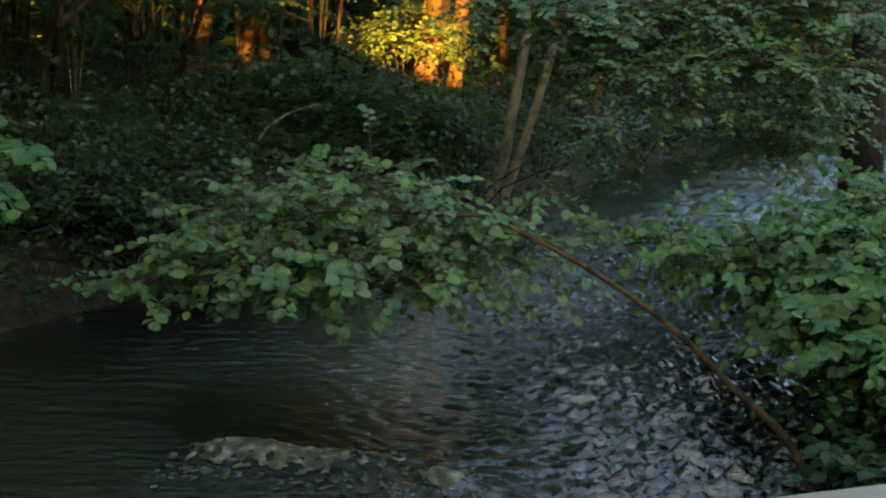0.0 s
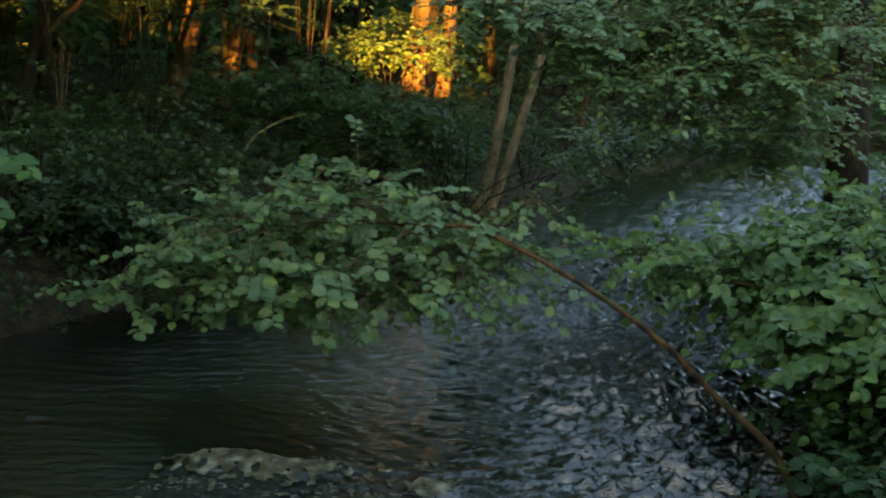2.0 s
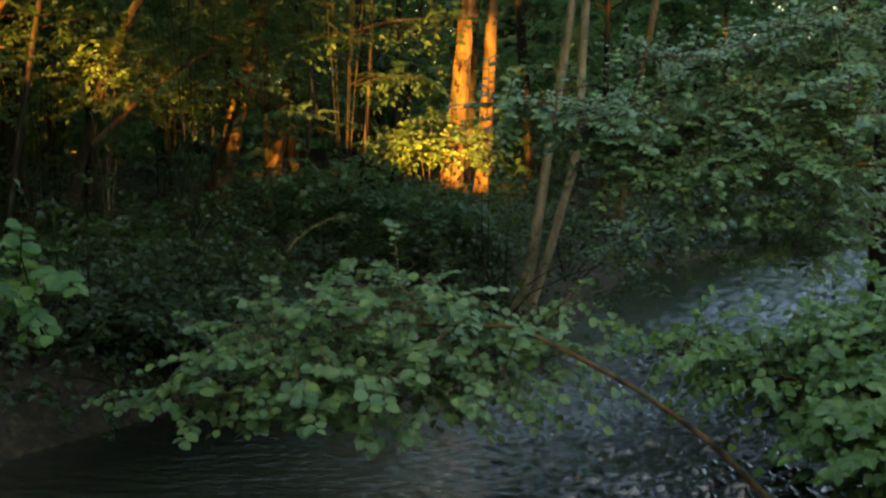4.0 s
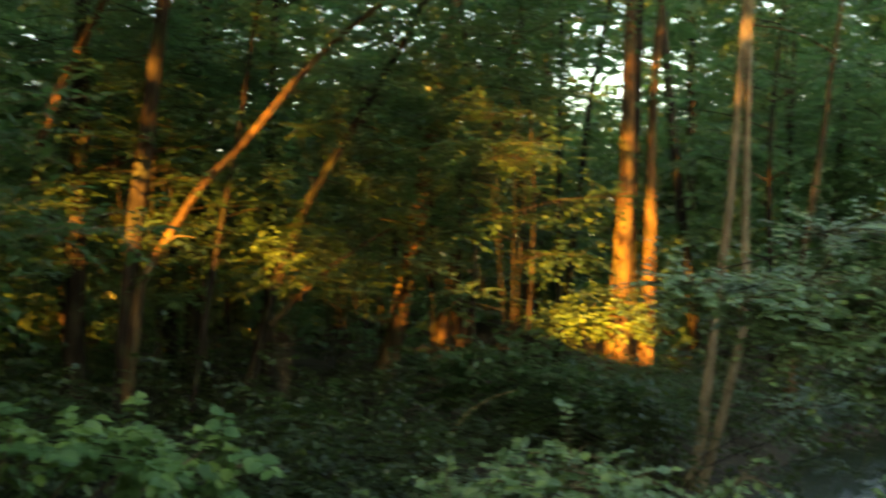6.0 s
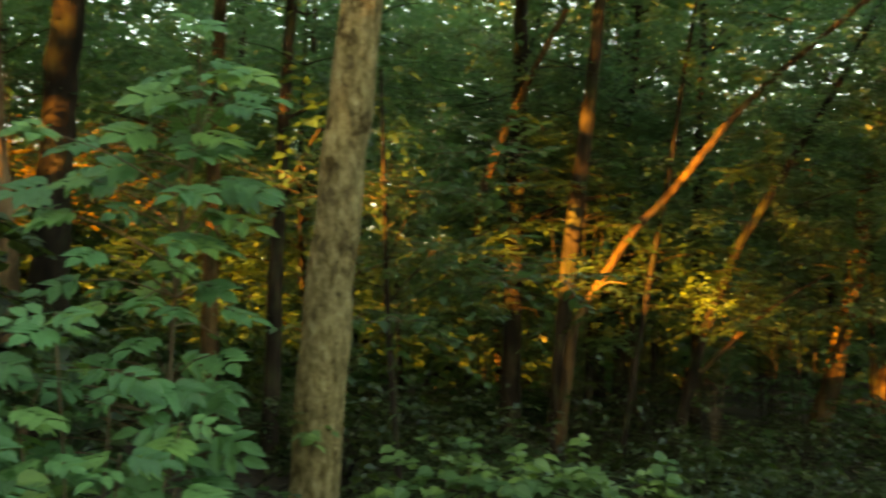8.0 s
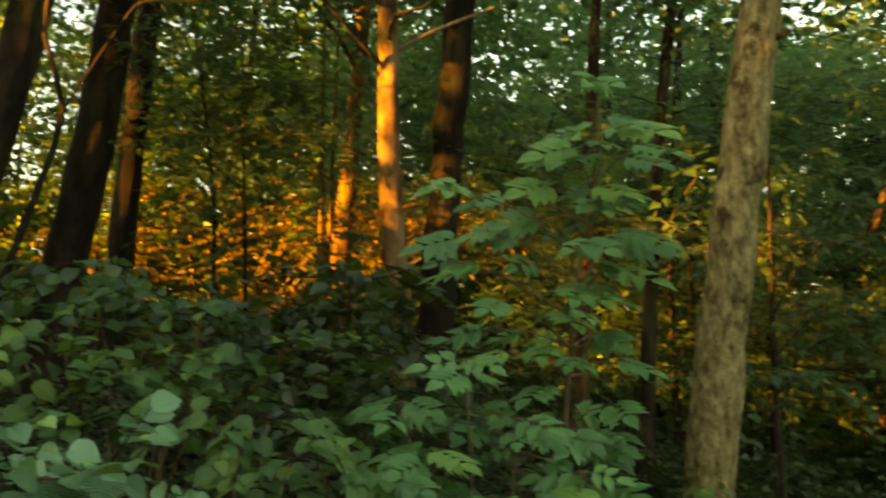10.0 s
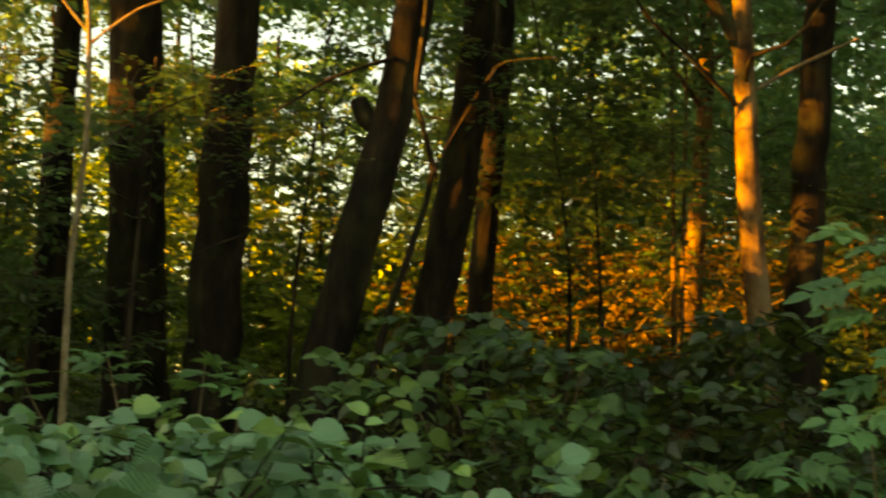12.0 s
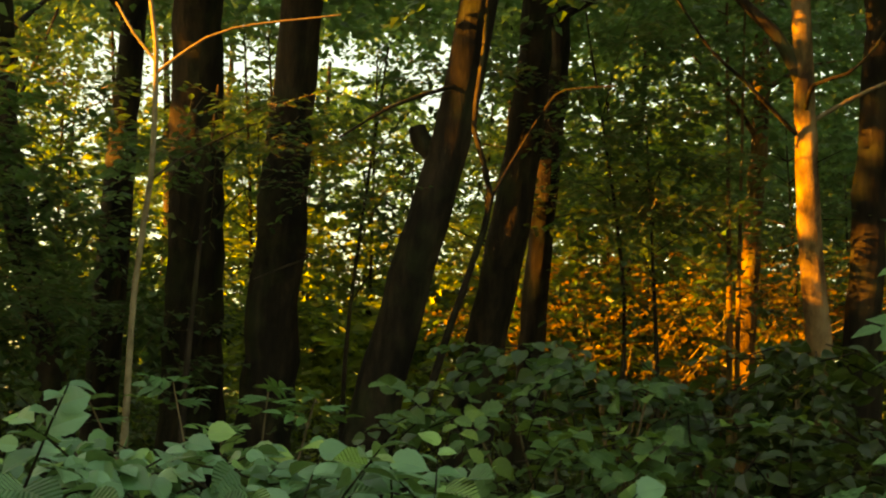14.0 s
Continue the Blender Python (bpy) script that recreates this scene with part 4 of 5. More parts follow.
shrub("bank_shrub", "dense green shrub with pointed leaves on the far bank", (2.3, 5.0), [((1.60, 4.95, 0.52), (0.38, 0.3, 0.14), 80), ((1.92, 4.84, 0.38), (0.42, 0.3, 0.16), 96), ((2.14, 5.15, 0.78), (0.5, 0.4, 0.2), 92), ((2.55, 4.95, 0.5), (0.5, 0.5, 0.4), 60), ((1.2, 5.75, 0.5), (0.3, 0.3, 0.06), 24)],
      0.052, POINTED, leaf_shrub, 1, [template_mesh("leaf", POINTED, leaf_shrub_single)], 300, 0.4, lean=(-0.3, -0.6, 0))
shrub("bank_shrub", "bright green hazel spreading in tiers from the bank over the water", (2.2, 4.4), [((1.58, 4.95, 0.62), (0.24, 0.25, 0.07), 40), ((1.72, 4.75, 0.74), (0.32, 0.28, 0.08), 56), ((1.82, 4.35, 0.70), (0.28, 0.28, 0.08), 52), ((1.58, 4.28, 0.60), (0.26, 0.22, 0.07), 46), ((1.74, 4.02, 0.62), (0.26, 0.22, 0.07), 46), ((1.62, 3.9, 0.52), (0.18, 0.18, 0.05), 26), ((2.0, 4.6, 0.85), (0.35, 0.35, 0.1), 50), ((0.95, 5.36, 0.56), (0.28, 0.2, 0.04), 18), ((1.2, 5.08, 0.6), (0.25, 0.2, 0.05), 20), ((1.3, 4.75, 0.6), (0.2, 0.2, 0.05), 16), ((1.6, 4.05, 0.47), (0.22, 0.2, 0.05), 32), ((1.8, 3.8, 0.5), (0.24, 0.2, 0.05), 34)],
      0.050, POINTED, leaf_shrub, 17, [template_mesh("leaf", POINTED, leaf_shrub_single)], 300, 0.3, per=12, droop=0.2, lean=(-0.25, -0.5, 0))
shrub("bank_shrub", "dark low shrub at the water's edge", (1.9, 3.8), [((1.85, 3.95, 0.15), (0.25, 0.3, 0.15), 30), ((1.95, 3.6, 0.2), (0.4, 0.4, 0.2), 40), ((1.5, 3.35, 0.12), (0.35, 0.3, 0.12), 30)], 0.07, POINTED, leaf_wood, 2)
shrub("bank_shrub", "low leafy growth covering the muddy bank", (2.1, 3.6), [((1.68, 3.75, 0.22), (0.22, 0.3, 0.07), 44), ((1.72, 4.05, 0.24), (0.22, 0.25, 0.07), 36), ((1.98, 4.1, 0.3), (0.35, 0.3, 0.1), 30), ((1.6, 3.35, 0.22), (0.3, 0.3, 0.08), 26), ((2.1, 3.7, 0.4), (0.4, 0.4, 0.12), 30), ((1.6, 3.5, 0.14), (0.18, 0.25, 0.06), 30)], 0.06, SIMPLE, leaf_wood, 12)
shrub("hazel_shrub", "hazel spray with broad green leaves above the stream", (-2.45, 3.5), [((-1.50, 3.75, 1.12), (0.16, 0.2, 0.08), 10), ((-1.80, 3.6, 1.18), (0.35, 0.3, 0.07), 36), ((-2.1, 3.4, 1.20), (0.35, 0.35, 0.08), 40)],
      0.062, POINTED, leaf_shrub, 3, [template_mesh("leaf", POINTED, leaf_dogwood), template_mesh("leaf", ALDER, leaf_dogwood)], 300, 0.3, twig=0.22, droop=0.15, lean=(0.3, -0.3, 0))
shrub("hazel_shrub", "sunlit yellow-green shrub before the bright trunks", (-0.5, 12.1), [((-0.35, 11.92, 1.32), (0.5, 0.4, 0.22), 60), ((-0.75, 12.0, 1.25), (0.4, 0.4, 0.2), 40), ((0.1, 12.0, 1.2), (0.3, 0.3, 0.2), 24)], 0.085, SIMPLE, leaf_alder, 4, stem_r=0.006)
shrub("hazel_shrub", "small sunlit shrub on a slanting stem", (-3.3, 10.0), [((-3.0, 9.85, 2.0), (0.35, 0.3, 0.22), 36), ((-3.3, 9.9, 1.95), (0.25, 0.25, 0.2), 20)], 0.06, SIMPLE, leaf_alder, 5, stem_r=0.006)
shrub("alder_shrub", "dark small-leaved alder thicket above the stream", (-1.0, 9.8), [((-1.2, 9.5, 0.98), (0.6, 0.5, 0.3), 90), ((-0.6, 9.3, 0.78), (0.6, 0.5, 0.25), 80), ((-0.3, 9.2, 0.65), (0.4, 0.4, 0.2), 40), ((-1.5, 9.6, 0.8), (0.5, 0.5, 0.35), 60)], 0.065, ROUND, leaf_wood, 6)
limb(thing("fallen_branch", (-1.5, 8.25, gz(-1.5, 8.25)), "bare pale dead branch leaning over the dark undergrowth", "branch"), [(-1.5, 8.25, gz(-1.5, 8.25) - 0.02), (-1.42, 8.32, 0.56), (-1.29, 8.37, 0.72), (-1.11, 8.40, 0.82), (-0.93, 8.43, 0.87)], 0.010, 0.004, bark_pale, name="twig")

# the sapling with compound leaves
fan_leaf = [template_mesh("leaf", compound_template(n, fl), leaf_maple) for n, fl in ((3, 0.2), (2, 0.3), (3, 0.1))]
elder = thing("elder_sapling", (-2.85, 2.35, gz(-2.85, 2.35) - 0.03), "young elder sapling with tiers of drooping compound leaves", "sapling")
g = np.random.default_rng(31)
f = np.array(elder.location)
P, D, N, S, tubes = [], [], [], [], []
main = smooth_path([f, (-2.77, 2.42, 1.3), (-2.66, 2.37, 2.0), (-2.51, 2.33, 2.62)], 0.1)
tubes.append(tube_arrays(main, 0.013, 0.004, 7, 0.05, 1))
away, aside = np.array([-0.66, 0.75, 0.0]), np.array([-0.75, -0.66, 0.0])
for i, (z, reach, n) in enumerate(((2.66, 0.10, 4), (2.56, 0.20, 6), (2.46, 0.34, 8), (2.36, 0.40, 8), (2.25, 0.44, 9), (2.12, 0.44, 9), (2.0, 0.34, 8), (1.88, 0.30, 7), (1.75, 0.62, 9), (1.62, 0.66, 10), (1.5, 0.6, 10), (1.36, 0.55, 10))):
    a = main[int(np.argmin(abs(main[:, 2] - z + 0.1)))]
    for k in range(n):
        side = (k + g.random()) / n * 2 - 1
        out = aside * (side * reach if side > 0 else side * min(reach, 0.19)) + away * g.normal(-0.05, 0.16)
        e = a + out + [0, 0, 0.1 + g.normal(0, 0.06)]
        tubes.append(tube_arrays(smooth_path([a, (a + e) / 2 + [0, 0, 0.03], e], 0.08), 0.0035, 0.002, 4))
        for turn in ((-0.5, 0.55) if k % 2 else (0.1,)):
            th = math.atan2(out[1], out[0]) + turn + g.normal(0, 0.25)
            o = np.array([math.cos(th), math.sin(th), -0.22])
            P.append(e - o * 0.05), D.append(o), S.append(g.uniform(0.14, 0.25))
            N.append(np.array([0.5, -0.5, 1]) + g.normal(0, 0.3, 3))
for v, q in tubes:
    part("stem" if len(v) > 60 else "twig", mesh_of("twig", v, [q], bark_twig, True), elder)
leaf_objects(elder, np.array(P), np.array(D), np.array(N), np.array(S), fan_leaf)

elder2 = thing("elder_sapling", (-4.4, 0.3, gz(-4.4, 0.3) - 0.03), "small pale-tipped elder seedling rising among the hazel leaves", "sapling")
P, D, N, S = [], [], [], []
f = np.array(elder2.location)
for c in ((-4.5, 0.05, 1.98), (-4.37, 0.38, 1.96), (-4.15, 0.5, 1.94), (-4.45, -0.25, 1.9), (-4.3, 0.2, 1.8)):
    v, q = tube_arrays(smooth_path([f, (f + np.array(c)) / 2 + [0.05, 0, 0.1], c], 0.1), 0.008, 0.003, 5)
    part("stem", mesh_of("stem", v, [q], bark_twig, True), elder2)
    for k in range(7):
        th = k * 0.9 + g.normal(0, 0.3)
        P.append(np.array(c) - [0, 0, 0.04 * (k % 3)]), D.append(np.array([math.cos(th), math.sin(th), 0.25])), N.append(np.array([0.2, 0, 1]) + g.normal(0, 0.3, 3)), S.append(g.uniform(0.13, 0.2))
leaf_objects(elder2, np.array(P), np.array(D), np.array(N), np.array(S), fan_leaf)

elder3 = thing("elder_sapling", (-2.72, 1.95, gz(-2.72, 1.95) - 0.03), "low elder shoots spreading bright green compound leaves", "sapling")
P, D, N, S = [], [], [], []
f = np.array(elder3.location)
for c in ((-2.62, 1.62, 1.74), (-2.47, 1.6, 1.62), (-2.4, 1.86, 1.70), (-2.24, 1.74, 1.50), (-2.35, 1.6, 1.50), (-2.26, 1.98, 1.56), (-2.45, 1.48, 1.55), (-2.2, 1.9, 1.40), (-2.5, 1.75, 1.86)):
    v, q = tube_arrays(smooth_path([f, (f + np.array(c)) / 2 + [0.05, 0, 0.1], c], 0.1), 0.007, 0.003, 5)
    part("stem", mesh_of("stem", v, [q], bark_twig, True), elder3)
    for k in range(5):
        th = k * 1.26 + g.normal(0, 0.25)
        P.append(np.array(c) - [0, 0, 0.035 * (k % 3)]), D.append(np.array([math.cos(th), math.sin(th), -0.15])), N.append(np.array([0.45, -0.45, 1]) + g.normal(0, 0.25, 3)), S.append(g.uniform(0.13, 0.22))
leaf_objects(elder3, np.array(P), np.array(D), np.array(N), np.array(S), fan_leaf)

hazel_leaf = [template_mesh("leaf", leaf_template([(0, 0), (0.05, 0.24), (0.18, 0.37), (0.25, 0.36), (0.36, 0.44 * w), (0.44, 0.42 * w), (0.55, 0.43 * w), (0.62, 0.38), (0.74, 0.30), (0.86, 0.15), (1.0, 0)], fold, curl), leaf_hazel) for w, fold, curl in ((1.0, 0.42, 0.25), (1.06, 0.25, 0.35), (0.92, 0.5, 0.15))]
shrub("hazel_shrub", "hazel bush with large grey-green toothed leaves near the bridge", (-2.3, -0.4), [((-2.15, -0.55, 1.65), (0.3, 0.4, 0.07), 40), ((-2.2, -0.1, 1.67), (0.3, 0.35, 0.07), 40), ((-2.3, 0.3, 1.63), (0.3, 0.3, 0.08), 32), ((-2.7, -0.4, 1.71), (0.4, 0.5, 0.08), 44), ((-2.55, 0.5, 1.59), (0.35, 0.35, 0.12), 34), ((-2.3, -0.6, 1.58), (0.45, 0.4, 0.06), 40), ((-2.4, 0.0, 1.58), (0.45, 0.45, 0.06), 44), ((-2.85, -0.1, 1.69), (0.4, 0.5, 0.08), 40)],
      0.065, POINTED, leaf_hazel_mass, 8, hazel_leaf, 300, 0.45, twig=0.2, per=7, droop=0.15, lean=(0.5, -0.1, 0), stem_r=0.005)
shrub("hazel_shrub", "hazel branch with the largest ribbed leaves, arching over the bush", (-2.55, 0.0), [((-2.72, -0.1, 1.70), (0.15, 0.22, 0.03), 5), ((-2.68, 0.2, 1.68), (0.15, 0.2, 0.03), 5), ((-2.5, -0.3, 1.68), (0.15, 0.2, 0.03), 4)],
      0.092, POINTED, leaf_hazel_mass, 21, hazel_leaf, 100, 0.4, twig=0.26, per=5, droop=0.2, lean=(0.55, 0.1, 0), stem_r=0.005)
shrub("dogwood_shrub", "round-leaved shrub in the shade of a lit trunk", (-3.8, 1.4), [((-3.7, 0.95, 1.92), (0.32, 0.32, 0.05), 16), ((-3.85, 1.35, 2.14), (0.3, 0.3, 0.05), 17), ((-3.75, 1.5, 2.02), (0.32, 0.32, 0.04), 14), ((-3.6, 1.6, 1.92), (0.35, 0.35, 0.05), 15), ((-3.5, 1.25, 1.8), (0.35, 0.35, 0.05), 15), ((-3.45, 1.2, 1.68), (0.4, 0.4, 0.05), 16)],
      0.066, POINTED, leaf_wood, 9, [template_mesh("leaf", POINTED, leaf_dogwood), template_mesh("leaf", ALDER, leaf_dogwood)], 300, 0.4, lean=(0.25, -0.15, 0))
# darkened leaves imitate the shade round the trunk's foot
shrub("dogwood_shrub", "low shrub before the bright trunk foot, darkened as if shaded", (-3.2, 1.9), [((-3.5, 2.08, 2.16), (0.28, 0.25, 0.05), 15), ((-3.42, 1.98, 2.04), (0.3, 0.25, 0.04), 14), ((-3.25, 1.9, 1.9), (0.3, 0.3, 0.05), 14), ((-3.1, 1.8, 1.78), (0.3, 0.3, 0.05), 14), ((-2.95, 1.6, 1.66), (0.3, 0.3, 0.06), 12)],
      0.068, POINTED, leaf_shaded, 16)
shrub("dogwood_shrub", "leafy shrub beside the elder sapling", (-3.4, 2.0), [((-3.2, 1.7, 1.55), (0.4, 0.4, 0.2), 36), ((-3.0, 1.95, 1.35), (0.4, 0.4, 0.25), 36), ((-2.9, 2.3, 1.3), (0.4, 0.4, 0.25), 36), ((-3.6, 2.3, 1.6), (0.4, 0.4, 0.3), 36)], 0.07, POINTED, leaf_wood, 10, [template_mesh("leaf", POINTED, leaf_dogwood)], 300, 0.35, lean=(0.35, -0.35, 0))
shrub("dogwood_shrub", "low blue-green shrub in flat tiers before the elder", (-2.6, 1.0), [((-2.68, 1.2, 1.70), (0.2, 0.2, 0.02), 7), ((-2.58, 1.25, 1.6), (0.22, 0.22, 0.02), 8), ((-2.45, 1.3, 1.48), (0.22, 0.22, 0.02), 8), ((-2.3, 1.15, 1.50), (0.2, 0.2, 0.02), 6)],
      0.058, POINTED, leaf_dogwood, 22, [template_mesh("leaf", POINTED, leaf_dogwood)], 300, 0.3, twig=0.2, stem_r=0.005, lean=(0.3, -0.3, 0))

# both thickets carry painted sunset orange besides the sun itself
shrub("hazel_shrub", "thicket by the banded trunk, leaves coloured orange as if sunlit", (-10.0, 5.2), [((-11.2, 4.9, 3.1), (0.7, 0.7, 0.5), 60), ((-8.8, 5.5, 3.1), (0.6, 0.7, 0.5), 50), ((-11.4, 6.0, 3.7), (0.8, 0.8, 0.5), 60), ((-8.7, 5.0, 2.6), (0.6, 0.7, 0.5), 50), ((-11.0, 4.4, 2.7), (0.7, 0.7, 0.6), 50), ((-9.9, 7.6, 3.3), (0.9, 0.6, 0.6), 60), ((-9.0, 8.2, 3.6), (0.9, 0.6, 0.6), 60)], 0.07, SPRAY, leaf_sun_orange, 14, tilt=0.6, per=8, twig=0.4)
shrub("hazel_shrub", "thin thicket among the dark trunks, coloured orange as if sunlit", (-10.8, 7.0), [((-10.8, 7.2, 3.2), (0.9, 0.8, 0.6), 60), ((-11.3, 6.4, 2.7), (0.8, 0.8, 0.5), 50), ((-10.4, 7.9, 3.6), (0.9, 0.8, 0.5), 50)], 0.07, SPRAY, leaf_sun_orange, 15, tilt=0.6, per=8, twig=0.4)

# ---- hornbeam saplings with flat, layered sprays between the trunks ----

def layered_sapling(foot, sprays, seed, leaf=0.075, mat=None, label="slender hornbeam sapling with flat layered sprays in shade"):
    g = np.random.default_rng(seed + 3000)
    x, y = foot
    t = thing("hornbeam_sapling", (x, y, gz(x, y) - 0.03), label, "sapling", "saplings between the trunks")
    top = max(c[2] for c in sprays) + 0.5
    p = smooth_path([tuple(t.location), (x + g.normal(0, 0.1), y + g.normal(0, 0.1), top * 0.55), (x + g.normal(0, 0.15), y + g.normal(0, 0.15), top)], 0.2)
    part("trunk", mesh_of("trunk", *[(v, [q]) for v, q in [tube_arrays(p, 0.022, 0.008, 7, 0.06, seed, 0.3)]][0], bark_dark, True), t)
    sets = []
    for c in sprays:
        c = np.array(c, float)
        a = p[int(np.argmin(abs(p[:, 2] - c[2] + 0.25)))]
        v, q = tube_arrays(smooth_path([a, (a + c) / 2 + [0, 0, 0.08], c + (c - a) * 0.3], 0.15), 0.006, 0.002, 5, 0.05, seed)
        part("limb", mesh_of("limb", v, [q], bark_dark, True), t)
        for k in range(3):
            o = c + g.normal(0, 1, 3) * [0.28, 0.28, 0.13]
            sets.append(twig_set(g, o, (0.36, 0.36, 0.035), 15, 0.36, 8, leaf, tilt=0.2, hollow=0.0, droop=0.1, outward=0.4, hang=0.05))
    P, D, N, S, paths = join_sets(sets)
    part("brushwood", join_tubes("brushwood", [tube_arrays(q, 0.0016, 0.001, 3) for q in paths], bark_twig), t, kind="stuff")
    part("crown", leaf_mesh("crown", P, D, N, S, SPRAY, mat or leaf_wood), t)


layered_sapling((-7.2, -0.7), [(-6.75, -0.57, 3.73), (-7.01, -0.29, 3.47), (-7.35, -0.47, 3.17), (-7.52, -0.23, 2.87), (-7.77, 0.09, 2.53), (-7.14, -0.51, 2.57)], 1)
layered_sapling((-6.9, -0.9), [(-6.45, -0.75, 3.3), (-6.6, -0.5, 2.95), (-6.8, -0.55, 2.6), (-7.1, -0.15, 2.3)], 13, leaf=0.085)
layered_sapling((-6.5, 0.45), [(-6.07, 0.53, 3.25), (-6.28, 0.83, 3.2)], 2, leaf=0.06)
layered_sapling((-7.8, 1.75), [(-7.07, 1.77, 3.39), (-7.28, 2.06, 4.06), (-7.9, 2.05, 2.99), (-7.32, 1.52, 3.8)], 3)
layered_sapling((-7.3, 3.5), [(-6.93, 2.84, 4.29), (-7.01, 3.34, 3.94), (-7.27, 3.89, 3.68), (-7.7, 3.36, 3.7), (-7.05, 4.17, 4.32), (-6.54, 3.18, 4.52)], 4)
layered_sapling((-3.2, 4.6), [(-2.91, 4.37, 2.45), (-2.95, 4.78, 2.2), (-2.75, 4.1, 1.95), (-3.25, 4.53, 2.6)], 5, leaf=0.07)
layered_sapling((-7.2, 3.9), [(-6.8, 3.73, 3.76), (-6.9, 4.22, 3.3), (-6.9, 3.44, 3.19), (-6.96, 3.7, 2.69)], 8)

# paler leaves on these two imitate hazy sky light among the trunks
layered_sapling((-1.7, 11.1), [(-1.94, 10.88, 3.62), (-1.63, 11.53, 4.44), (-1.86, 10.96, 2.96), (-1.42, 11.71, 3.0), (-2.22, 10.4, 4.02)], 11, leaf=0.085, mat=leaf_beech, label="hornbeam sapling deep in the wood, leaves paled as if skylit")
layered_sapling((-1.15, 11.0), [(-1.24, 10.71, 3.58), (-1.0, 10.87, 2.9), (-1.07, 11.3, 4.32)], 12, leaf=0.085, mat=leaf_beech, label="hornbeam sapling deep in the wood, leaves paled as if skylit")

# ---- undergrowth of the left bank: a few kinds of bush, repeated ----
kinds = []
for k in range(6):
    x, y = ((-4.8, 6.2), (-3.2, 6.8), (-5.2, 7.6), (-2.2, 8.6), (-6.4, 5.4), (-4.4, 11.0))[k]
    b0 = gz(x, y)
    h = (0.75, 0.95, 0.65, 0.85, 1.0, 0.9)[k]
    g = np.random.default_rng(900 + k)
    clumps = [((x + g.normal(0, 0.35), y + g.normal(0, 0.35), b0 + h * g.uniform(0.35, 1.05)), (0.5, 0.5, 0.28), 12) for i in range(6)]
    # leaf colour darkened to imitate shade under the trees
    kinds.append(shrub("undergrowth_bush", "leafy bush of the woodland undergrowth, darkened as if shaded", (x, y), clumps, (0.075, 0.065, 0.09, 0.06, 0.08, 0.07)[k], SIMPLE, leaf_shaded, 40 + k, per=7, bushy=True, tilt=0.7))
g = np.random.default_rng(4242)
count = 0
while count < 115:
    x, y = g.uniform(-13, 6), g.uniform(0.5, 17)
    d = float(channel_distance(np.array([x]), np.array([y]))[0])
    if d < 0.15 or (x > 0.5 and y < 9) or math.hypot(x, y) < 4.6 or (x < -5 and abs(y - 1.3) < 1.6 and x > -8):
        continue
    if 4.5 < y < 13 and -6.0 < x < 0.5 and g.random() < 0.72:
        count += 1
        continue
    src = kinds[count % 6]
    m = Matrix.Translation((x, y, gz(x, y) - (0.4 if y < 9.5 else 0.6))) @ Matrix.Rotation(g.uniform(0, 6.28), 4, "Z")
    copy_thing(src, m)
    count += 1

for i in range(26):
    x, y = g.uniform(-15, -8.8), g.uniform(-5, 4.5)
    copy_thing(kinds[i % 6], Matrix.Translation((x, y, gz(x, y) - 0.05)) @ Matrix.Rotation(g.uniform(0, 6.28), 4, "Z"))
# darkened bushes added where the forest floor only lies in shade
for x, y, up in ((-5.4, 2.2, 0.25), (-5.7, 2.75, 0.3), (-5.2, 2.9, 0.2), (-5.9, 2.1, 0.25), (-4.9, 2.6, 0.15)):
    copy_thing(kinds[int(-x * 10) % 6], Matrix.Translation((x, y, gz(x, y) - 0.2 + up * 0.5)) @ Matrix.Rotation(g.uniform(0, 6.28), 4, "Z"))
for i in range(20):
    a, b_ = (LEFT_BANK[2:8], LEFT_BANK[3:9])
    k = i % 6
    f = g.random()
    off = g.uniform(0.1, 0.9)
    e = np.array(b_[k]) - np.array(a[k])
    nrm = np.array([-e[1], e[0]]) / np.linalg.norm(e)
    x, y = np.array(a[k]) + e * f + nrm * off
    copy_thing(kinds[(1, 3, 5)[i % 3]], Matrix.Translation((x, y, gz(x, y) - (g.uniform(0.25, 0.5) if k != 2 else 0.75))) @ Matrix.Rotation(g.uniform(0, 6.28), 4, "Z"))

# ---- fine-leaved young alders and hornbeams among the trunks ----
def fine_growth(name, label, x, y, seed, low, high, sprays, spread, leaf, mat):
    """Thin stems from one foot with flat sprays of small leaves between two heights."""
    g = np.random.default_rng(seed + 7000)
    b0 = gz(x, y)
    t = thing(name, (x, y, b0 - 0.04), label, "sapling", "fine growth among the trunks")
    foot = np.array(t.location)
    stems = []
    for k in range(3):
        th, top = 2.1 * k + g.normal(0, 0.3), high * g.uniform(0.75, 1.0)
        lean = spread * g.uniform(0.3, 0.8)
        stems.append(smooth_path([foot, foot + [math.cos(th) * lean * 0.4, math.sin(th) * lean * 0.4, top * 0.5], foot + [math.cos(th) * lean, math.sin(th) * lean, top]], 0.15))
        v, q = tube_arrays(stems[-1], 0.006, 0.002, 5, 0.05, seed + k, 0.3)
        part("stem", mesh_of("stem", v, [q], bark_dark, True), t)
    sets, tubes = [], []
    for i in range(sprays):
        st = stems[i % 3]
        z = b0 + low + (high - low) * (i + g.random()) / sprays
        a = st[int(np.argmin(abs(st[:, 2] - z)))]
        th, ln = i * 2.4 + g.normal(0, 0.4), spread * g.uniform(0.3, 1.0)
        e = a + np.array([math.cos(th) * ln, math.sin(th) * ln, ln * 0.12])
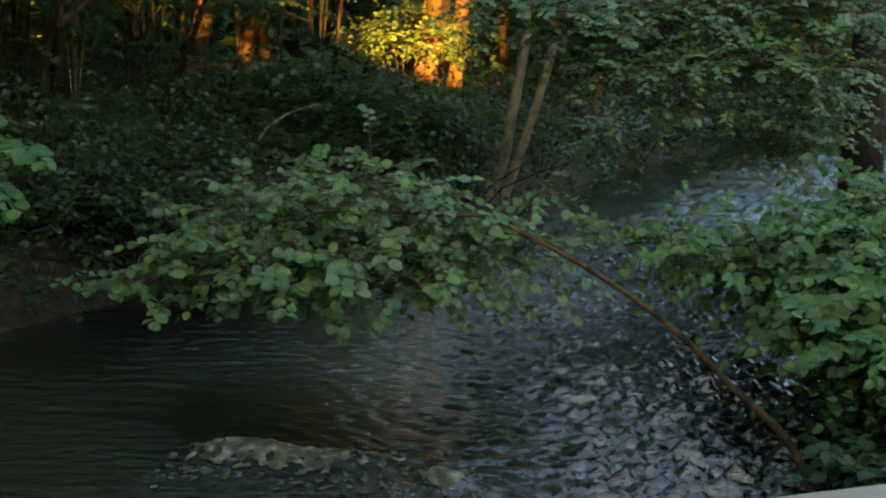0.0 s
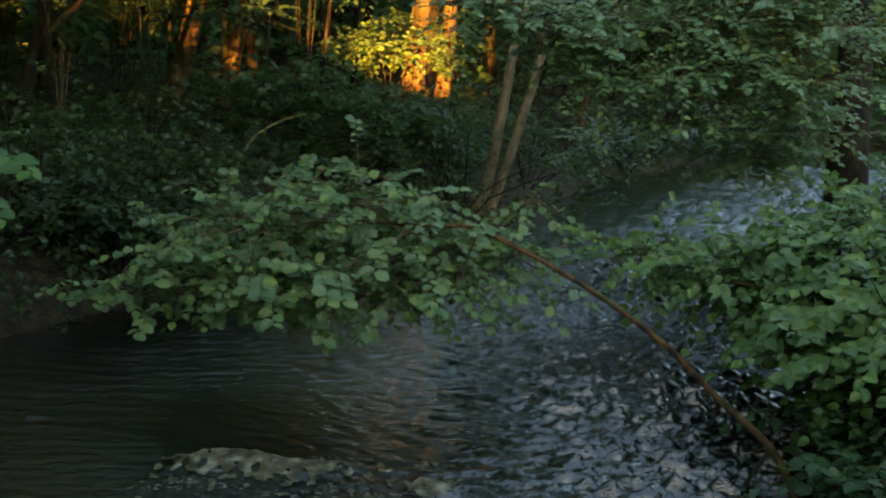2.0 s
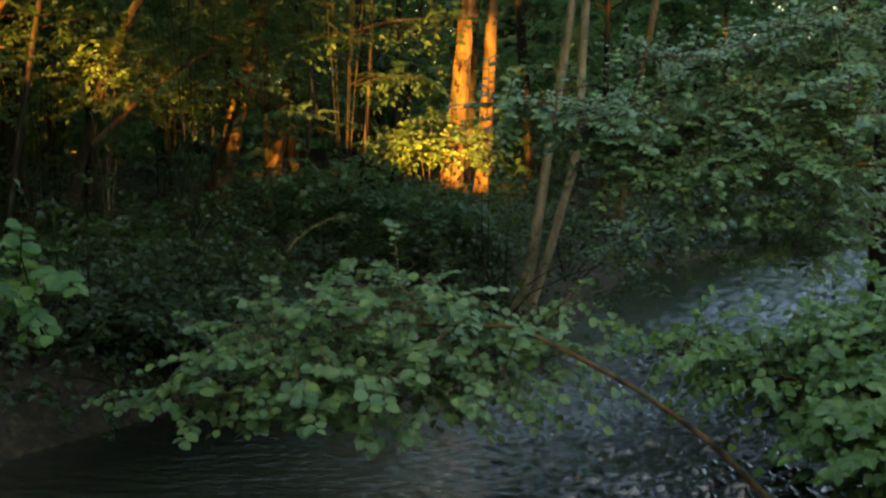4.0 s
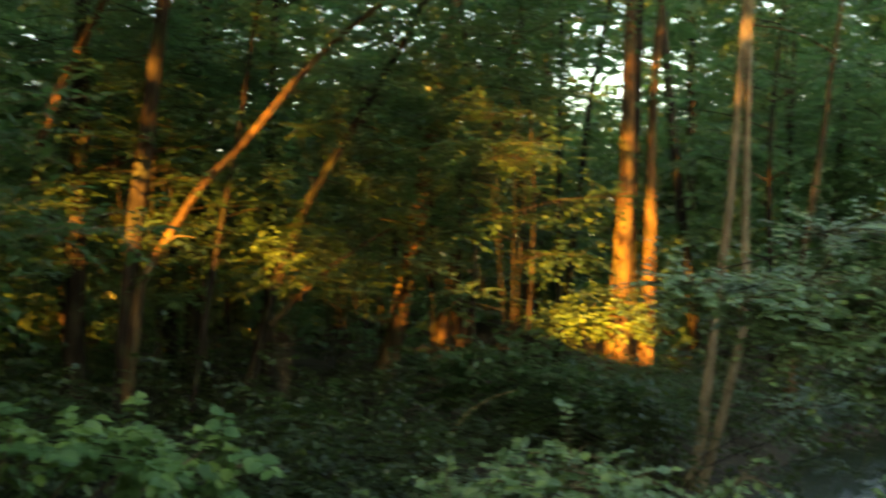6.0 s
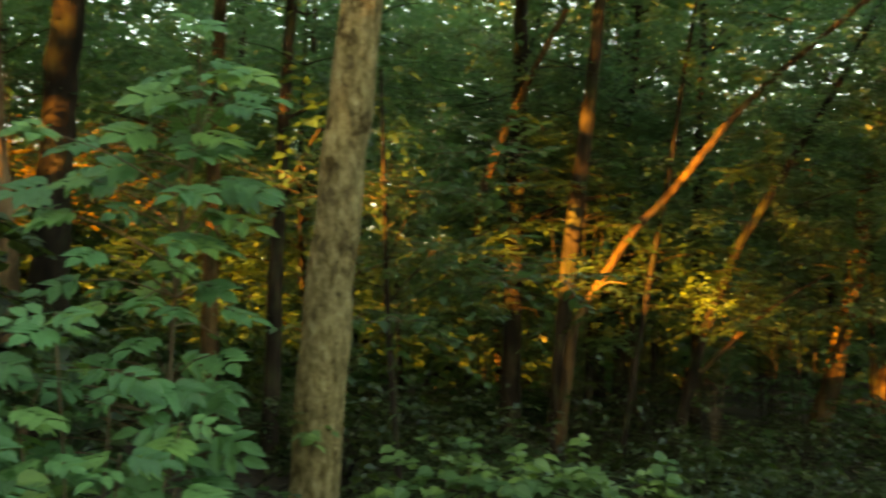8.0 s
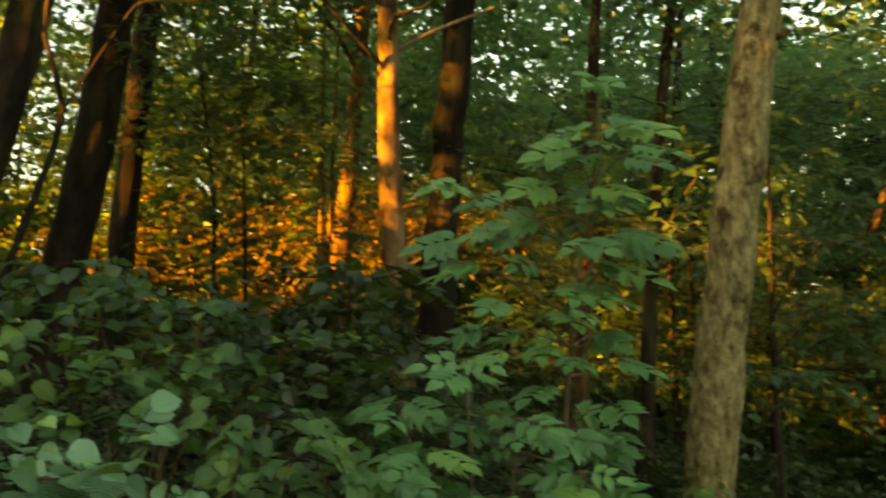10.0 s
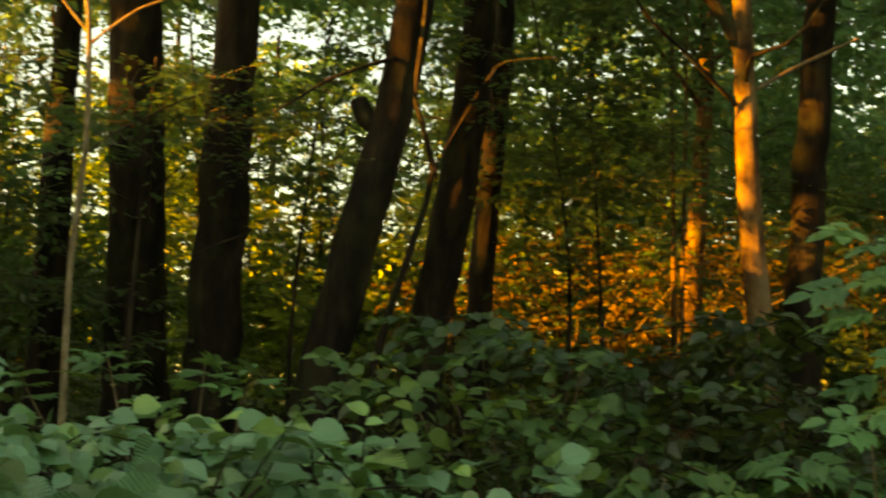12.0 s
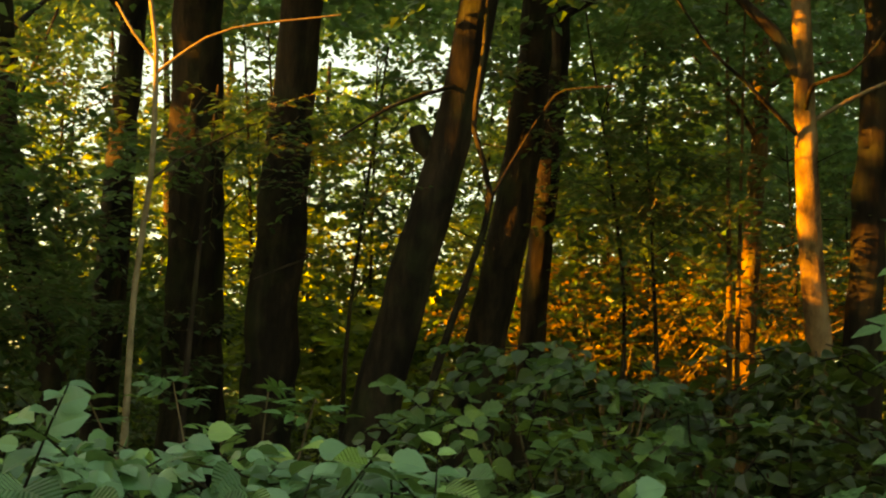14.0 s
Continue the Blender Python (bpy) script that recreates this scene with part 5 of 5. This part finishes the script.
        tubes.append(tube_arrays(smooth_path([a, (a + e) / 2 + [0, 0, 0.05], e], 0.15), 0.006, 0.002, 4))
        sets.append(twig_set(g, e, (0.30, 0.30, 0.035), 14, 0.3, 9, leaf, tilt=0.22, hollow=0.0, droop=0.12, outward=0.4, hang=0.06, lean=(0.1, -0.3, 0)))
    P, D, N, S, paths = join_sets(sets)
    part("brushwood", join_tubes("brushwood", tubes + [tube_arrays(q, 0.0016, 0.001, 3) for q in paths], bark_dark), t, kind="stuff")
    part("crown", leaf_mesh("crown", P, D, N, S, SPRAY, mat), t)
    return t


# two of the three low kinds take the leaves with painted-in shade
low_kinds = [fine_growth("young_alder", "low young alder with fine dark leaves in the shade", x, y, k, 0.08, h, 10, 0.6, lf, leaf_wood if k == 1 else leaf_shaded)
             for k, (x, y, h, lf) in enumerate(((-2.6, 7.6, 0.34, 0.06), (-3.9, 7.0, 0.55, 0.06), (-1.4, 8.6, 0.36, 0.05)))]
tall_kinds = [fine_growth("young_hornbeam", "slender young hornbeam with sparse flat sprays between the trunks", x, y, 20 + k, 1.1, h, 17, 0.95, lf, leaf_wood if k % 2 else leaf_canopy)
              for k, (x, y, h, lf) in enumerate(((-5.0, 10.6, 4.6, 0.065), (-2.2, 11.9, 4.2, 0.06), (-3.5, 12.4, 4.9, 0.07), (-6.6, 8.6, 4.4, 0.065)))]
g = np.random.default_rng(515)
count = 0
while count < 28:
    x, y = g.uniform(-6.4, 0.2), g.uniform(5.6, 12.4)
    if float(channel_distance(np.array([x]), np.array([y]))[0]) < 0.35 or math.hypot(x, y) < 6.2:
        continue
    copy_thing(low_kinds[count % 3], Matrix.Translation((x, y, gz(x, y) - 0.04)) @ Matrix.Rotation(g.uniform(0, 6.28), 4, "Z"))
    count += 1
count = 0
while count < 30:
    yaw, r = g.uniform(-2, 46), g.uniform(9.6, 16)
    x, y = -math.sin(radians(yaw)) * r, math.cos(radians(yaw)) * r
    if float(channel_distance(np.array([x]), np.array([y]))[0]) < 0.35 or yaw < 2.6 or (r < 13.2 and (-2 < yaw < 4.5 or 10.5 < yaw < 13.5)):
        continue
    copy_thing(tall_kinds[count % 4], Matrix.Translation((x, y, gz(x, y) - 0.04)) @ Matrix.Rotation(g.uniform(0, 6.28), 4, "Z"))
    count += 1

# ---- leafy young trees that fill the wood between the trunks ----
saplings = []
for k in range(5):
    x, y = ((-6.0, 14.6), (-1.6, 16.2), (-9.6, 10.2), (-11.4, 4.6), (3.6, 15.6))[k]
    g = np.random.default_rng(700 + k)
    b0 = gz(x, y)
    top = g.uniform(5.0, 7.0)
    t = thing("understory_tree", (x, y, b0 - 0.05), "slender leafy young tree in the shade of the wood", "tree", "young trees of the wood")
    path = smooth_path([(x, y, b0 - 0.05), (x + g.normal(0, 0.2), y + g.normal(0, 0.2), b0 + top * 0.5), (x + g.normal(0, 0.3), y + g.normal(0, 0.3), b0 + top)], 0.3)
    part("trunk", mesh_of("trunk", *[(v, [q]) for v, q in [tube_arrays(path, 0.045, 0.012, 7, 0.06, k, 0.3)]][0], bark_dark, True), t)
    sets = []
    for i in range(26):
        z = b0 + g.uniform(0.22, 1.0) * top
        a = path[int(np.argmin(abs(path[:, 2] - z)))]
        th, ln = g.uniform(0, 6.28), g.uniform(0.2, 1.35)
        e = a + np.array([math.cos(th) * ln, math.sin(th) * ln, ln * g.uniform(0.1, 0.5)])
        v, q = tube_arrays(smooth_path([a, (a + e) / 2 + [0, 0, 0.06], e], 0.2), 0.012, 0.004, 4)
        part("limb", mesh_of("limb", v, [q], bark_dark, True), t)
        sets.append(twig_set(g, e, (0.55, 0.55, 0.22), 13, 0.5, 8, 0.10, tilt=0.45, hollow=0.0, hang=0.1, droop=0.15))
    P, D, N, S, paths = join_sets(sets)
    part("crown", leaf_mesh("crown", P, D, N, S, SIMPLE, leaf_wood if k % 2 else leaf_canopy), t)
    saplings.append(t)
g = np.random.default_rng(808)
count = 0
while count < 42:
    yaw = g.uniform(-28, 104)
    r = g.uniform(10.5 if yaw > 45 else 13.0, 21)
    if 12 < yaw < 45 and g.random() < 0.25:
        r = g.uniform(10.5, 13)
    x, y = -math.sin(radians(yaw)) * r, math.cos(radians(yaw)) * r
    if float(channel_distance(np.array([x]), np.array([y]))[0]) < 0.3 or -4 < yaw < 3 or yaw < -10 or (10.5 < yaw < 13.5 and r < 14.5) or (-13.5 < x < -8.5 and -6 < y < 6.8) or (-4.4 < x < -1.8 and 10 < y < 13.6):
        continue
    copy_thing(saplings[count % 5], Matrix.Translation((x, y, gz(x, y) - 0.05)) @ Matrix.Rotation(g.uniform(0, 6.28), 4, "Z"))
    count += 1

g = np.random.default_rng(99)
for i in range(12):
    yaw, r = radians(68 + 3.0 * i + g.uniform(-1, 1)), g.uniform(14.5, 21)
    x, y = -math.sin(yaw) * r, math.cos(yaw) * r
    copy_thing(saplings[(1, 3)[i % 2]], Matrix.Translation((x, y, gz(x, y) - 0.05)) @ Matrix.Rotation(g.uniform(0, 6.28), 4, "Z"))

# ---- the wood beyond ----
g = np.random.default_rng(66)
tubes = []
for i in range(32):
    yaw = radians(g.uniform(-35, 110))
    r = g.uniform(18, 42)
    x, y = -math.sin(yaw) * r, math.cos(yaw) * r
    if float(channel_distance(np.array([x]), np.array([y]))[0]) < 0.4:
        continue
    z0 = gz(x, y) - 0.1
    lean = g.normal(0, 0.5, 2)
    tubes.append(tube_arrays(smooth_path([(x, y, z0), (x + lean[0] * 0.4, y + lean[1] * 0.4, 4), (x + lean[0], y + lean[1], 11)], 0.8), g.uniform(0.07, 0.2), 0.05, 7, 0.06, i))
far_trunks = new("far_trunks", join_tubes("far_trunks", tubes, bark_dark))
tagged(far_trunks, "many thin dark trunks of the wood beyond", "trees", kind="stuff")
sets = []
for i in range(400):
    yaw = radians(g.uniform(-40, 115))
    r = g.uniform(16, 38)
    z = g.uniform(-0.04, (0.24 if math.degrees(yaw) < 3 else 0.36)) * r if i % 3 else g.uniform(-0.5, 2.5)
    if radians(-3.5) < yaw < radians(5.0) and z > 0.19 * r:
        continue
    if (64 < math.degrees(yaw) < 76 or math.degrees(yaw) > 83) and z > 4.5 and g.random() < 0.6:
        continue
    if yaw < 0.9 and z > 1.7 + 0.13 * r and g.random() < 0.33:
        continue
    x, y = -math.sin(yaw) * r, math.cos(yaw) * r
    sets.append(twig_set(g, (x, y, z), (1.6, 1.6, 0.6), 36, 0.8, 9, 0.25, tilt=0.6, hollow=0.0, hang=0.1))
for i in range(190):
    yaw = radians(g.uniform(-28, 66))
    r = g.uniform(22, 36)
    z = r * g.uniform(0.03, 0.26 if yaw < 0.35 else 0.35)
    if radians(-3.5) < yaw < radians(5.0) and z > 0.19 * r:
        continue
    sets.append(twig_set(g, (-math.sin(yaw) * r, math.cos(yaw) * r, z), (2.0, 2.0, 0.8), 34, 1.0, 9, 0.30, tilt=0.7, hollow=0.0, hang=0.1))
for i in range(95):
    yaw, r = radians(g.uniform(8, 62)), g.uniform(22, 34)
    sets.append(twig_set(g, (-math.sin(yaw) * r, math.cos(yaw) * r, 1.7 + r * g.uniform(0.08, 0.33)), (2.0, 2.0, 0.8), 34, 1.0, 9, 0.29, tilt=0.7, hollow=0.0, hang=0.1))
for i in range(150):
    deg, r, e = g.uniform(50, 113), g.uniform(17, 38), g.uniform(0.05, 0.42)
    if (68 < deg < 77 or 83 < deg < 93) and 0.12 < e < 0.34 and g.random() < (0.92 if deg < 80 else 0.5):
        continue
    sets.append(twig_set(g, (-math.sin(radians(deg)) * r, math.cos(radians(deg)) * r, 1.8 + r * e), (1.7, 1.7, 0.5), 34, 0.9, 9, 0.011 * r, tilt=0.5, hollow=0.0, hang=0.1))
for i in range(8):
    yaw, r = radians(g.uniform(46, 52)), g.uniform(20, 30)
    sets.append(twig_set(g, (-math.sin(yaw) * r, math.cos(yaw) * r, 1.7 + r * g.uniform(0.2, 0.4)), (1.6, 1.6, 0.7), 30, 0.9, 9, 0.25, tilt=0.7, hollow=0.0, hang=0.1))
for i in range(22):
    yaw, r = radians(g.uniform(40, 47)), g.uniform(22, 34)
    sets.append(twig_set(g, (-math.sin(yaw) * r, math.cos(yaw) * r, 1.7 + r * g.uniform(0.14, 0.38)), (2.0, 2.0, 0.8), 34, 1.0, 9, 0.27, tilt=0.7, hollow=0.0, hang=0.1))
for i in range(32):
    yaw, r = radians(g.uniform(-27, 4)), g.uniform(24, 34)
    sets.append(twig_set(g, (-math.sin(yaw) * r, math.cos(yaw) * r, 1.7 + r * g.uniform(0.12, 0.27)), (2.0, 2.0, 0.8), 34, 1.0, 9, 0.29, tilt=0.7, hollow=0.0, hang=0.1))
for i in range(18):
    yaw, r = radians(g.uniform(-11, -1)), g.uniform(26, 34)
    sets.append(twig_set(g, (-math.sin(yaw) * r, math.cos(yaw) * r, 1.7 + r * g.uniform(0.04, 0.2)), (2.0, 2.0, 0.8), 34, 1.0, 9, 0.29, tilt=0.7, hollow=0.0, hang=0.1))
for i in range(190):
    yaw, r = radians(g.uniform(-28, 60)), g.uniform(26, 44)
    sets.append(twig_set(g, (-math.sin(yaw) * r, math.cos(yaw) * r, 1.7 + r * g.uniform(-0.03, 0.14)), (2.4, 2.4, 0.9), 36, 1.0, 9, 0.36, tilt=0.7, hollow=0.0, hang=0.1))
P, D, N, S, paths = join_sets(sets)
# leaves past this bearing get the tint that imitates backlight
yellowed = np.degrees(np.arctan2(-P[:, 0], P[:, 1])) > 56
far_leaves = new("far_foliage", leaf_mesh("far_foliage", P[~yellowed], D[~yellowed], N[~yellowed], S[~yellowed], SIMPLE, leaf_canopy))
tagged(far_leaves, "layered green foliage of the wood beyond", "foliage", kind="stuff")
lit_leaves = new("backlit_foliage", leaf_mesh("backlit_foliage", P[yellowed], D[yellowed], N[yellowed], S[yellowed], SIMPLE, leaf_backlit))
tagged(lit_leaves, "thin foliage before the evening sky, tinted yellow-green as if backlit", "foliage", kind="stuff")

sets = []
for i in range(350):
    yaw = radians(g.uniform(-45, 118))
    r = g.uniform(34, 60)
    deg = math.degrees(yaw)
    z = g.uniform(-0.02, 0.25 if deg < 3 else 0.34) * r if i % 3 else g.uniform(-1, 5)
    if -3.5 < deg < 5.0 and z > 0.19 * r:
        continue
    if (64 < deg < 76 or deg > 83) and z > 6.5 and g.random() < 0.68:
        continue
    sets.append(twig_set(g, (-math.sin(yaw) * r, math.cos(yaw) * r, z), (3.2, 3.2, 1.3), 32, 1.3, 9, 0.46, tilt=0.8, hollow=0.0))
P, D, N, S, paths = join_sets(sets)
# the far edge carries the same painted backlight tint
edge = new("distant_foliage", leaf_mesh("distant_foliage", P, D, N, S, SIMPLE, leaf_backlit))
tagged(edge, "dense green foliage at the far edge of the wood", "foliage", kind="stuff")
# mostly above the view; added to keep sky light out of the wood
sets = []
for i in range(170):
    deg = g.uniform(20, 46) if i % 8 == 0 else g.uniform(46, 112)
    yaw = radians(deg)
    r = 26 * math.sqrt(g.uniform(0.05, 1))
    x, y = -math.sin(yaw) * r, math.cos(yaw) * r
    if r < (6.5 if deg < 45 else 9.5):
        continue
    z = (max(4.8, 2.3 + 0.36 * r) if deg < 42 else max(6.0, 2.2 + 0.35 * r)) + g.uniform(0, 1.8)
    sets.append(twig_set(g, (x, y, z), (1.9, 1.9, 0.35), 46, 0.8, 8, 0.21, tilt=0.5, hollow=0.0))
P, D, N, S, paths = join_sets(sets)
roof = new("shading_canopy", leaf_mesh("shading_canopy", P, D, N, S, SIMPLE, leaf_canopy))
tagged(roof, "high foliage, mostly out of view, added to shade the wood", "foliage", kind="stuff")

sets = []
for i in range(150):
    yaw, r = radians(g.uniform(42, 112)), g.uniform(14, 27)
    sets.append(twig_set(g, (-math.sin(yaw) * r, math.cos(yaw) * r, g.uniform(0.6, 1.2 + 0.16 * r)), (1.5, 1.5, 0.6), 20, 0.8, 8, 0.27, tilt=0.6, hollow=0.0, hang=0.1))
for i in range(40):
    yaw, r = radians(g.uniform(60, 94)), g.uniform(16, 27)
    sets.append(twig_set(g, (-math.sin(yaw) * r, math.cos(yaw) * r, g.uniform(1.2 + 0.08 * r, 1.4 + 0.21 * r)), (1.5, 1.5, 0.6), 18, 0.8, 8, 0.28, tilt=0.6, hollow=0.0, hang=0.1))
for i in range(46):
    yaw, r = radians(g.uniform(79, 112)), g.uniform(11, 17)
    sets.append(twig_set(g, (-math.sin(yaw) * r, math.cos(yaw) * r, g.uniform(1.0, 3.7)), (1.0, 1.0, 0.4), 24, 0.6, 8, 0.13, tilt=0.6, hollow=0.0, hang=0.1))
P, D, N, S, paths = join_sets(sets)
# low leaves between these bearings take the backlight tint too
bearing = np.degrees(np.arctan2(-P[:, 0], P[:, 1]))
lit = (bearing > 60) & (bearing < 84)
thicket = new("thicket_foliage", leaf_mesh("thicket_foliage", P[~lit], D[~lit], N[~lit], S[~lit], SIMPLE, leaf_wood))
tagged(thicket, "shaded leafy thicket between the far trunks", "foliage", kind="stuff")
fringe = new("thicket_fringe", leaf_mesh("thicket_fringe", P[lit], D[lit], N[lit], S[lit] * 0.8, SIMPLE, leaf_backlit))
tagged(fringe, "leaves low between the dark trunks, tinted yellow-green as if backlit", "foliage", kind="stuff")

# ---- unseen tree row added on the embankment to block and dapple the low sun ----
sets, tubes = [], []
for i in range(190):
    q = g.uniform(-12.5, 3)
    s = g.uniform(12.5, 16)
    z = 4.85 + 1.15 + (s - 12.2) * 0.155 + g.uniform(0.5, 3.6)
    if i % 6 == 0:
        z -= 0.8
    if (-6.7 < q < -4.9 and z < 9.3) or -4.9 <= q < -0.9 or (q < -9.0 and g.random() < 0.7):
        continue
    sets.append(twig_set(g, (-0.105 * s + 0.995 * q, -0.995 * s - 0.105 * q, z), (1.0, 1.0, 0.45), 18, 0.7, 8, 0.2, hollow=0.0, tilt=0.8))
for i in range(960):
    q, s = g.uniform(-5.3, 1.4), g.uniform(12.4, 14)
    z = g.uniform(5.3, 10.2)
    if math.sin(5.2 * q + 1.4 * math.sin(2.9 * z)) * math.sin(5.8 * z + 1.1 * math.sin(3.3 * q)) > (0.2 if z < 7 else 0.35) or (-2.4 < q < -1.0 and z < 6.6) or (q < -4.5 and z < 5.75) or (-4.36 < q < -4.0 and 5.85 < z < 6.9) or (-4.56 < q < -3.7 and z < 5.82):
        continue
    sets.append(twig_set(g, (-0.105 * s + 0.995 * q, -0.995 * s - 0.105 * q, z + (s - 13) * 0.155), (0.2, 0.3, 0.14), 9, 0.22, 7, 0.13, hollow=0.0, tilt=0.8))
for i in range(9):
    q, s, z = g.uniform(-6.15, -5.55), g.uniform(12.4, 14), g.uniform(5.2, 7.6)
    sets.append(twig_set(g, (-0.105 * s + 0.995 * q, -0.995 * s - 0.105 * q, z + (s - 13) * 0.155), (0.12, 0.2, 0.06), 7, 0.14, 7, 0.11, hollow=0.0, tilt=0.8))
for i in range(70):
    q, s, z = g.uniform(-7.0, -6.3), g.uniform(12.4, 14), g.uniform(5.2, 8.6)
    if math.sin(5.2 * q + 1.4 * math.sin(2.9 * z)) * math.sin(5.8 * z + 1.1 * math.sin(3.3 * q)) < 0.3:
        sets.append(twig_set(g, (-0.105 * s + 0.995 * q, -0.995 * s - 0.105 * q, z + (s - 13) * 0.155), (0.1, 0.3, 0.14), 8, 0.16, 7, 0.12, hollow=0.0, tilt=0.8))
for i in range(10):
    q, s = (-12.4, -8.78, -7.9, -6.25, -6.9, -3.35, -1.0, 0.6, 1.8, 2.9)[i], g.uniform(12.8, 15)
    x, y = -0.105 * s + 0.995 * q, -0.995 * s - 0.105 * q
    tubes.append(tube_arrays(smooth_path([(x, y, gz(x, y) - 0.2), (x + 0.2, y, 8), (x + 0.3, y + 0.2, 12)], 0.7), 0.14, 0.06, 7, 0.05, i))
# loose clumps above the bridge, out of view, to dapple the sun more sharply
for i in range(54):
    q, s = (g.uniform(-5.3, -2.3) if i % 6 else g.uniform(-2.2, -0.4)), g.uniform(2.2, 5.0)
    z = 5.2 + 3.6 * g.random()
    if -4.7 < q < -3.6 and z < 6.0:
        continue
    sets.append(twig_set(g, (-0.105 * s + 0.995 * q, -0.995 * s - 0.105 * q, z + (s - 13.0) * 0.155), (0.24, 0.45, 0.14), 8, 0.35, 8, 0.12, hollow=0.0, tilt=0.8))
for i in range(60):
    q, s = g.uniform(1.5, 13), g.uniform(12.5, 16)
    sets.append(twig_set(g, (-0.105 * s + 0.995 * q, -0.995 * s - 0.105 * q, g.uniform(6.3, 11.5)), (1.0, 1.0, 0.5), 18, 0.7, 8, 0.24, hollow=0.0, tilt=0.8))
for q, z in [(-2.3 - 1.3 * g.random(), 5.2 + 2.4 * g.random()) for i in range(9)] + [(-3.9 - 1.3 * g.random(), 6.6 + 1.6 * g.random()) for i in range(2)]:
    s = 13.0
    sets.append(twig_set(g, (-0.105 * s + 0.995 * q, -0.995 * s - 0.105 * q, z), (0.6, 0.8, 0.35), 16, 0.6, 8, 0.2, hollow=0.0, tilt=0.8))
for i in range(26):
    q, s = g.uniform(-9.0, -6.6), g.uniform(12.4, 14)
    sets.append(twig_set(g, (-0.105 * s + 0.995 * q, -0.995 * s - 0.105 * q, g.uniform(5.9, 8.4)), (0.6, 0.8, 0.35), 15, 0.5, 8, 0.2, hollow=0.0, tilt=0.8))
P, D, N, S, paths = join_sets(sets)
row = new("sun_block_foliage", leaf_mesh("sun_block_foliage", P, D, N, S, SIMPLE, leaf_canopy))
tagged(row, "unseen foliage added towards the sun to dapple its light", "foliage", kind="stuff")
rowt = new("sun_block_trunks", join_tubes("sun_block_trunks", tubes, bark_dark))
tagged(rowt, "unseen trunks added on the embankment to block the sun", "trees", kind="stuff")

# ---- mostly unseen foliage behind the bridge and far bend, added to block sky light ----
sets = []
for i in range(280):
    yaw = radians(g.uniform(108, 252))
    r = g.uniform(45, 75)
    x, y = -math.sin(yaw) * r, math.cos(yaw) * r
    q = 0.995 * x - 0.105 * y
    z = r * g.uniform(0.26, 0.60) + 0.6 if -48 < q < 9 and y < 0 else r * g.uniform(0.03, 0.55)
    sets.append(twig_set(g, (x, y, z), (3.6, 3.6, 1.8), 13, 2.0, 7, 1.05, hollow=0.0, tilt=0.8))
for i in range(110):
    yaw, r = radians(g.uniform(173, 196)), g.uniform(45, 70)
    sets.append(twig_set(g, (-math.sin(yaw) * r, math.cos(yaw) * r, r * g.uniform(0.27, 0.5) + 1.0), (3.0, 3.0, 1.4), 18, 1.6, 8, 0.8, hollow=0.0, tilt=0.8))
for i in range(34):
    yaw, r = radians(g.uniform(10, 20)), g.uniform(19, 30)
    sets.append(twig_set(g, (-math.sin(yaw) * r, math.cos(yaw) * r, 1.7 + r * g.uniform(0.3, 0.66)), (2.0, 2.0, 1.0), 16, 1.2, 8, 0.55, hollow=0.0, tilt=0.7))
# clumps over the left bank, above the view, to darken it
for i in range(32):
    yaw, r = radians(g.uniform(8, 36)), g.uniform(5.5, 8.5)
    sets.append(twig_set(g, (-math.sin(yaw) * r, math.cos(yaw) * r, 1.7 + r * g.uniform(0.55, 1.0)), (1.4, 1.4, 0.5), 16, 0.9, 8, 0.35, hollow=0.0, tilt=0.7))
for i in range(26):
    yaw, r = radians(g.uniform(-22, 2)), g.uniform(22, 31)
    sets.append(twig_set(g, (-math.sin(yaw) * r, math.cos(yaw) * r, 1.7 + r * g.uniform(0.2, 0.43)), (2.0, 2.0, 1.0), 15, 1.2, 8, 0.55, hollow=0.0, tilt=0.7))
for i in range(12):
    yaw, r = radians(g.uniform(1.9, 5.0)), g.uniform(24, 30)
    sets.append(twig_set(g, (-math.sin(yaw) * r, math.cos(yaw) * r, 1.7 + r * g.uniform(0.15, 0.34)), (1.0, 1.0, 0.7), 24, 0.8, 8, 0.28, hollow=0.0, tilt=0.7))
P, D, N, S, paths = join_sets(sets)
tall = new("sky_block_foliage", leaf_mesh("sky_block_foliage", P, D, N, S, SIMPLE, leaf_canopy))
tagged(tall, "foliage round the clearing, mostly unseen, added to block sky light", "foliage", kind="stuff")
